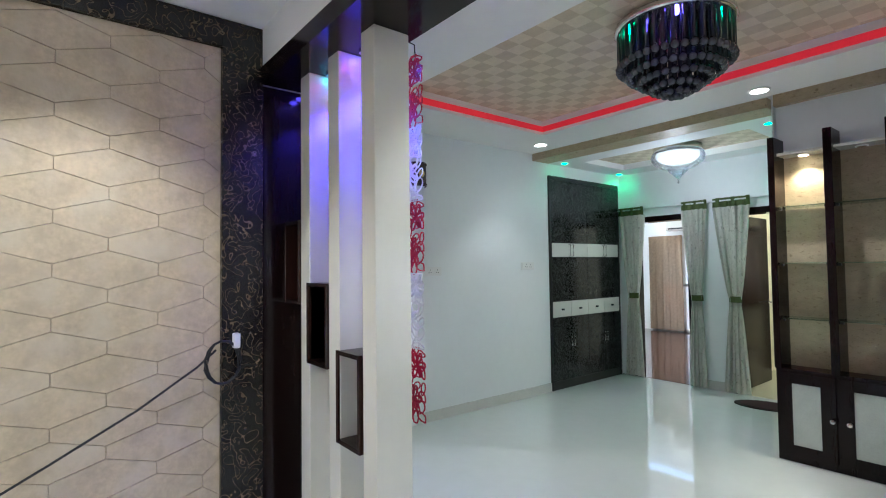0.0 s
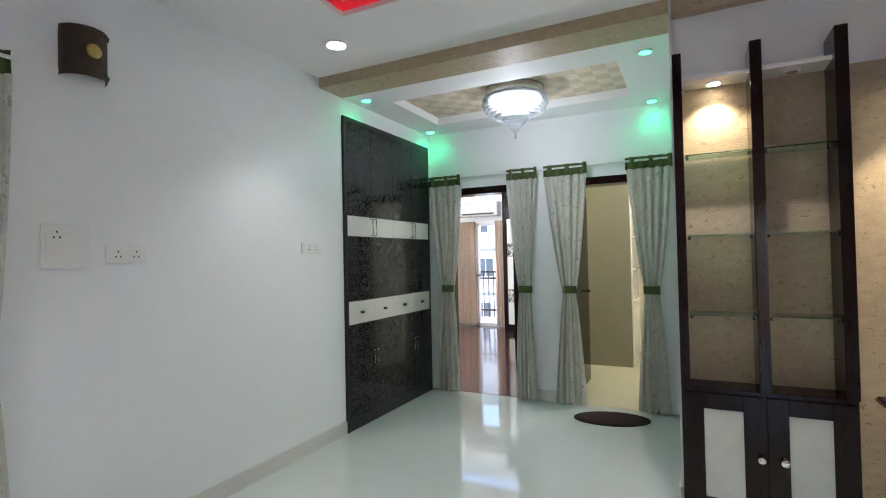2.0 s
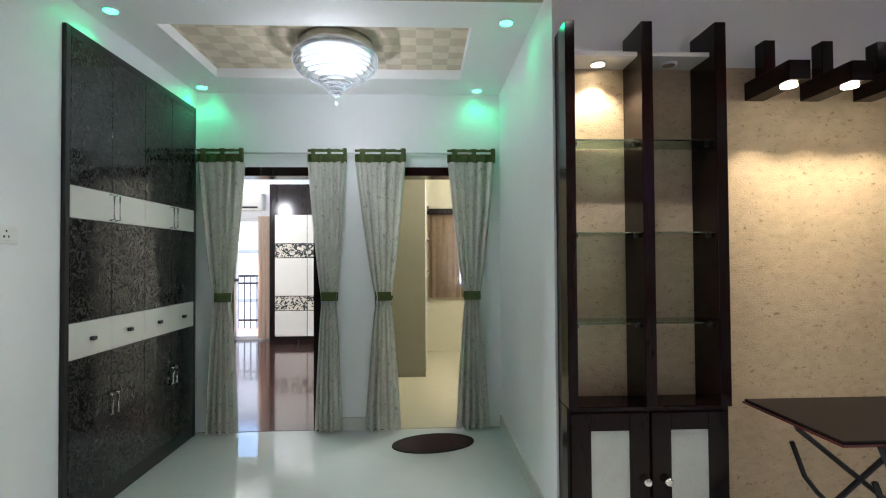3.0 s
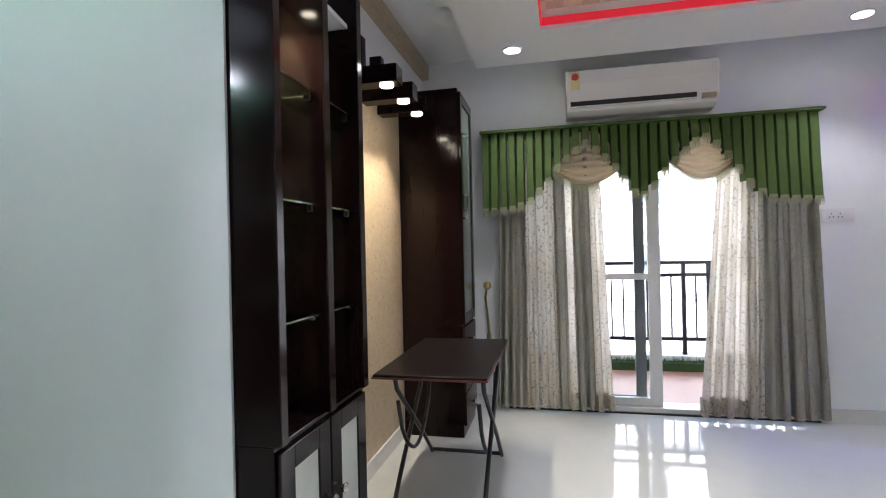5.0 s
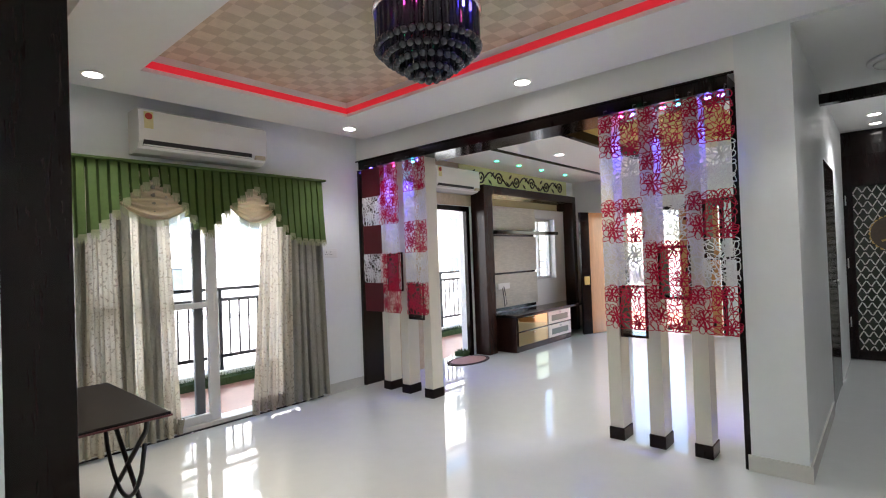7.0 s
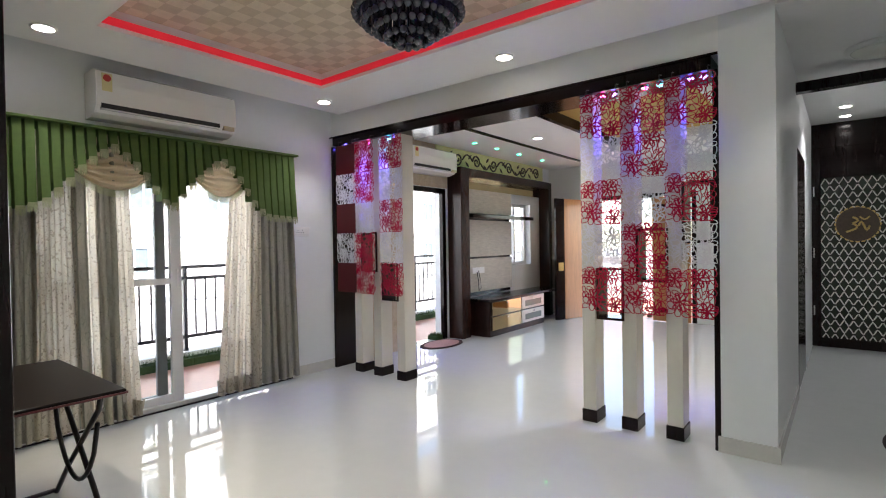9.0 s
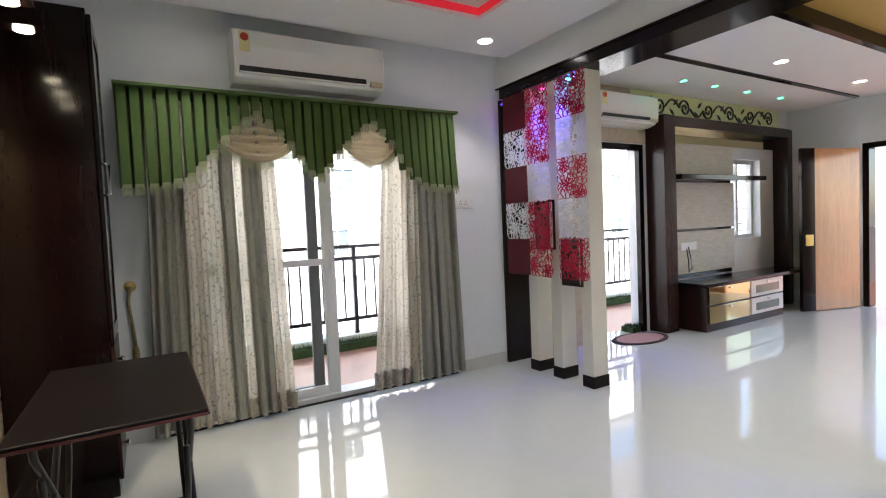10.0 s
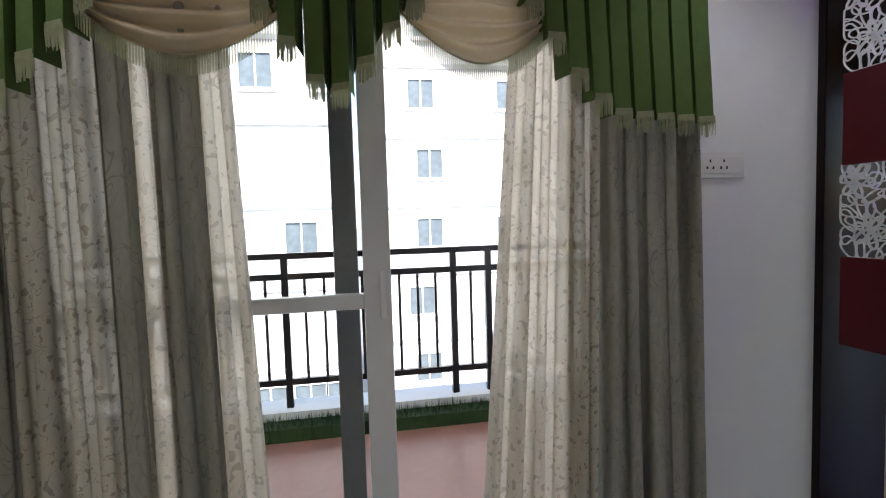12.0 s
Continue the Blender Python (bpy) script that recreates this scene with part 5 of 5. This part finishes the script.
part("side_panel", boxes((-3.555, -3.40, -2.498, -2.44, 0, 0.93), (-3.555, -3.40, -2.498, -2.44, 1.82, 2.22), bevel=0.004), DARK, gd)
part("side_pane", boxes((-3.555, -3.40, -2.47, -2.462, 0.93, 1.82)), FROST, gd, "frosted side light")
cl = thing("ceiling_light", "round white ceiling light fitting with rings, unlit", "ceiling light", (-3.0, 0.42, 2.72))
part("base", lathe(bmesh.new(), [(0.20, 2.69), (0.215, 2.70), (0.215, 2.719)], 32, pose(-3.0, 0.42, 0)), PLASTIC, cl, "", True)
part("diffuser", lathe(bmesh.new(), [(0.05, 2.655), (0.13, 2.662), (0.175, 2.68), (0.18, 2.69)], 32, pose(-3.0, 0.42, 0)), ACWHITE, cl, "pale domed diffuser", True)
st = thing("stone_cladding", "split stone cladding panel on the passage wall", "wall cladding", (-3.55, 0.9, 0.9))
for k in range(22):
    part("stone", boxes((-3.56, -3.535 + 0.008 * (k % 3), 0.12 + 0.02 * (k % 2), 1.55 - 0.03 * (k % 3), 0.90 + k * 0.058, 0.95 + k * 0.058)), BRICKSTONE, st)
sk = thing("shoe_cabinet", "low dark cabinet under the stone cladding", "cabinet", (-3.45, 0.9, 0))
part("body", boxes((-3.555, -3.36, 0.12, 1.5, 0.0, 0.86), bevel=0.004), DARK, sk)
part("top", boxes((-3.556, -3.33, 0.10, 1.52, 0.86, 0.89), bevel=0.004), BLACK, sk)

# ---- rooms beyond the doorways ----
setting("floor_bedroom", boxes((-6.7, -2.35, 6.78, 11.7, -0.2, 0.004)), WOODFLOOR, "dark polished wooden floor")
setting("floor_small_bedroom", boxes((-2.35, 1.8, 6.78, 11.2, -0.2, 0.004)), CREAMFLOOR, "cream tiled floor")
setting("wall_bedroom_far", boxes((-6.7, -5.5, 11.5, 11.7, 0, 3.05), (-5.5, -4.5, 11.5, 11.7, 2.1, 3.05), (-4.5, -2.35, 11.5, 11.7, 0, 3.05)), WHITE)
setting("wall_bedroom_side", boxes((-6.7, -6.5, 6.95, 11.5, 0, 3.05)), WHITE)
setting("wall_bedroom_back", boxes((-6.7, -3.71, 6.78, 6.95, 0, 3.05)), WHITE)
setting("wall_bedrooms_between", boxes((-2.45, -2.30, 6.95, 11.5, 0, 3.05)), CREAMWALL)
setting("wall_small_bedroom", boxes((1.6, 1.8, 5.35, 11.2, 0, 3.05), (-0.95, 1.6, 6.78, 6.95, 0, 3.05)), CREAMWALL)
setting("wall_small_bedroom_far", boxes((-2.30, -1.42, 10.2, 10.4, 0, 3.05), (-1.42, -0.35, 10.2, 10.4, 0, 0.95), (-1.42, -0.35, 10.2, 10.4, 2.0, 3.05), (-0.35, 1.6, 10.2, 10.4, 0, 3.05)), CREAMWALL)
setting("floor_guest_bedroom", boxes((-7.2, -3.71, -0.2, 6.78, -0.2, 0.0)), mat("guest_floor_tile", (0.55, 0.53, 0.50), 0.15), "grey tiled bedroom floor")
setting("wall_guest_bedroom", boxes((-7.2, -7.0, -0.2, 5.2, 0, 3.05), (-7.0, -3.71, 4.95, 5.2, 0, 3.05), (-7.0, -3.71, -0.2, 0.0, 0, 3.05)), mat("lilac_grey_paint", (0.62, 0.60, 0.66), 0.6, var=0.02), "pale lilac grey bedroom wall")

win3 = tagged(new("window_3"), "white sliding balcony door in the bedroom", "", "", "structure")
part("window_frame", boxes((-5.5, -5.44, 11.5, 11.6, 0, 2.1), (-4.56, -4.5, 11.5, 11.6, 0, 2.1), (-5.06, -4.96, 11.5, 11.6, 0, 2.1), (-5.44, -4.56, 11.5, 11.6, 2.04, 2.1), (-5.44, -4.96, 11.5, 11.6, 1.0, 1.05), (-5.44, -4.56, 11.5, 11.6, 0, 0.06)), ALU, win3)
setting("bedroom_balcony_floor", boxes((-7.2, 1.8, 11.7, 13.2, -0.2, -0.02)), TERRA)
rb = thing("balcony_railing", "black painted steel balcony railing behind the bedroom", "railing", (-4.6, 13.1, 0))
for z in (0.15, 0.9, 1.05):
    part("rail", boxes((-7.0, -2.0, 13.08, 13.12, z - 0.02, z + 0.02)), BLACK, rb)
bar = mesh_of("bar", boxes((-0.009, 0.009, -0.009, 0.009, -0.02, 1.05)), BLACK)
for i in range(40):
    o = new("bar", bar)
    o.parent, o.matrix_parent_inverse = rb, Matrix.Translation(-rb.matrix_world.translation)
    o.location = (-7.0 + i * 0.125, 13.1, 0)
back = building(0, -12, 12, 8, "pale apartment block behind the bedroom balcony", 9, 6)
back.location = (-8, 34, -14)
back.rotation_euler = (0, 0, radians(90))
far_y = lambda r, o, z: (r, 11.40 + o, z)
for x0, x1, m, lab in ((-5.75, -4.97, BROWNDRAPE, "brown patterned bedroom curtain"), (-4.56, -4.24, BEIGEDRAPE, "plain beige bedroom curtain")):
    c = thing("bedroom_curtain", lab + " at the balcony door", "curtain", ((x0 + x1) / 2, 11.4, 0))
    part("cloth", drape(bmesh.new(), lambda v, a=x0, b=x1: (a, b), 0.03, 2.12, 5, 0.03, far_y, rows=4), m, c, "", True)
ac3 = thing("air_conditioner", "white split air conditioner above the bedroom balcony door", "air conditioner", (-4.9, 11.4, 2.3))
part("casing", boxes((-5.3, -4.45, 11.29, 11.5, 2.22, 2.52), bevel=0.03), ACWHITE, ac3)
part("outlet", boxes((-5.22, -4.53, 11.285, 11.30, 2.25, 2.28)), SHADOWGAP, ac3)
bw = thing("bedroom_wardrobe", "cream wardrobe with black floral bands in the bedroom", "wardrobe", (-3.4, 11.2, 0))
part("carcass", boxes((-4.22, -2.5, 10.92, 11.49, 0, 2.6)), DARK, bw)
for x0, x1 in ((-4.13, -3.62), (-3.61, -3.1), (-3.09, -2.52)):
    for z0, z1, m in ((0.14, 0.55, CREAM), (0.56, 0.78, FLOWERPANEL), (0.79, 1.40, CREAM), (1.41, 1.63, FLOWERPANEL), (1.64, 2.1, CREAM)):
        part("door", boxes((x0, x1, 10.90, 10.919, z0, z1), bevel=0.002), m, bw, "black flower print band" if m is FLOWERPANEL else "")

ow = thing("olive_wardrobe", "tall olive grey laminate wardrobe beside the door", "wardrobe", (-2.0, 8.9, 0))
part("body", boxes((-2.29, -1.72, 8.55, 9.3, 0, 2.45), bevel=0.004), OLIVE, ow)
part("side_door", boxes((-1.719, -1.70, 8.56, 9.29, 0.08, 2.44), bevel=0.003), CREAM, ow, "cream door front")
for z in (0.8, 1.2, 1.6, 2.0):
    part("ledge", boxes((-1.70, -1.67, 8.6, 9.25, z, z + 0.02)), CREAM, ow)
bd = thing("open_door", "dark brown bedroom door standing open into the room", "door", (-2.10, 7.35, 0))
part("leaf", boxes((-2.125, -2.085, 6.97, 7.76, 0.012, 2.05), bevel=0.003), DARK, bd)
part("handle", tube(bmesh.new(), [(-2.085, 7.68, 1.0), (-2.04, 7.68, 1.0), (-2.035, 7.58, 1.0)], 0.009), CHROME, bd, "chrome lever handle", True)
win4 = tagged(new("window_4"), "small bedroom window with white frame", "", "", "structure")
part("window_frame", boxes((-1.42, -1.36, 10.22, 10.3, 0.95, 2.0), (-0.41, -0.35, 10.22, 10.3, 0.95, 2.0), (-0.92, -0.86, 10.22, 10.3, 0.95, 2.0), (-1.36, -0.41, 10.22, 10.3, 1.94, 2.0), (-1.36, -0.41, 10.22, 10.3, 0.95, 1.0)), ALU, win4)
sm_y = lambda r, o, z: (r, 10.12 + o, z)
for x0, x1 in ((-1.66, -1.20), (-1.18, -0.78), (-0.55, -0.22)):
    c = thing("bedroom_curtain", "beige and brown printed window curtain", "curtain", ((x0 + x1) / 2, 10.12, 1.0))
    part("cloth", drape(bmesh.new(), lambda v, a=x0, b=x1: (a, b), 0.80, 2.05, 5, 0.025, sm_y, rows=4), BROWNDRAPE, c, "", True)
cp = thing("curtain_pelmet", "dark wooden curtain box over the bedroom window", "pelmet", (-0.9, 10.1, 2.05))
part("board", boxes((-1.68, -0.16, 10.03, 10.2, 2.03, 2.11), bevel=0.004), DARK, cp)


def bed(x0, x1, y0, y1, head, sheet, label, panel):
    """A bed; head: 'x0' or 'x1', the side of its headboard."""
    b = thing("bed", label, "bed", ((x0 + x1) / 2, (y0 + y1) / 2, 0))
    part("frame", boxes((x0, x1, y0, y1, 0, 0.36), bevel=0.01), DARK, b)
    part("mattress", boxes((x0 + 0.04, x1 - 0.04, y0 + 0.03, y1 - 0.03, 0.36, 0.58), bevel=0.05), sheet, b, "printed bed sheet")
    hx = x0 if head == "x0" else x1
    hb = part("headboard", boxes((hx - 0.04, hx + 0.04, y0 - 0.03, y1 + 0.03, 0, 1.12), bevel=0.01), DARK, b)
    fx = hx + 0.05 if head == "x0" else hx - 0.05
    for k in range(3):
        w = (y1 - y0 - 0.16) / 3
        part("pad", boxes((fx - 0.02, fx + 0.02, y0 + 0.08 + k * w, y0 + 0.07 + (k + 1) * w, 0.62, 1.02), bevel=0.015), panel, hb, "padded headboard cushion")
    for yy in (y0 + 0.45, y1 - 0.45):
        s = 0.4 if head == "x0" else -0.4
        part("pillow", boxes((hx + s - 0.2, hx + s + 0.2, yy - 0.3, yy + 0.3, 0.57, 0.68), bevel=0.05), panel if panel is TUFT else sheet, b)
    return b


bed(-6.85, -4.85, 3.35, 4.93, "x0", BEDCLOTH, "dark wooden bed with tufted headboard and floral sheet", TUFT)
sb2 = thing("bed", "dark wooden bed with cream padded headboard and red print sheet", "bed", (0.05, 9.5, 0))
part("frame", boxes((-0.75, 0.9, 8.75, 10.1, 0, 0.40), bevel=0.01), DARK, sb2)
part("mattress", boxes((-0.72, 0.87, 8.78, 10.05, 0.40, 0.58), bevel=0.05), REDCLOTH, sb2, "red floral bed sheet")
hb2 = part("headboard", boxes((-0.78, 0.93, 10.06, 10.14, 0, 1.25), bevel=0.01), DARK, sb2)
for z0 in (0.70, 0.90, 1.07):
    part("pad", boxes((-0.66, 0.82, 10.03, 10.07, z0, z0 + 0.13), bevel=0.012), CREAM, hb2, "cream headboard pad")
for px in (-0.40, 0.45):
    part("pillow", boxes((px - 0.3, px + 0.3, 9.62, 9.98, 0.57, 0.74), bevel=0.06), TUFT, sb2)
gac = thing("air_conditioner", "white split air conditioner in the guest bedroom", "air conditioner", (-6.9, 3.2, 2.1))
part("casing", boxes((-7.0, -6.78, 2.7, 3.75, 2.12, 2.42), bevel=0.03), ACWHITE, gac)
part("outlet", boxes((-6.785, -6.775, 2.76, 3.69, 2.14, 2.17)), SHADOWGAP, gac)

# ---- stone facing pieces ----
COL, PER, TALL, SHORT = 0.1862, 0.216, 0.082, 0.026
for c in range(-17, 4):
    yc = 0.743 + c * COL
    for k in range(-11, 3):
        zc = 2.143 + k * PER + (PER / 2 if c % 2 else 0)
        q = [(yc - COL, zc - SHORT), (yc, zc - TALL), (yc + COL, zc - SHORT), (yc + COL, zc + SHORT), (yc, zc + TALL), (yc - COL, zc + SHORT)]
        q = [(min(max(y, -2.4), 1.188), min(max(z, 0.003), 2.557)) for y, z in q]
        cy, cz = sum(p[0] for p in q) / 6, sum(p[1] for p in q) / 6
        if max(p[0] for p in q) - min(p[0] for p in q) < 0.03 or max(p[1] for p in q) - min(p[1] for p in q) < 0.02:
            continue
        bm = bmesh.new()
        back_v = [bm.verts.new((-2.159, cy + (y - cy) * 0.999, cz + (z - cz) * 0.995)) for y, z in q]
        front_v = [bm.verts.new((-2.1530, cy + (y - cy) * 0.990, cz + (z - cz) * 0.972)) for y, z in q]
        bm.faces.new(front_v)
        for i in range(6):
            bm.faces.new((back_v[i], back_v[(i + 1) % 6], front_v[(i + 1) % 6], front_v[i]))
        part("stone_panel", bm, STONE, fw)

for o in list(scene.objects):
    if o.name.split(".")[0] in ("fringe", "crystal_beads"):
        tagged(o, kind="stuff")
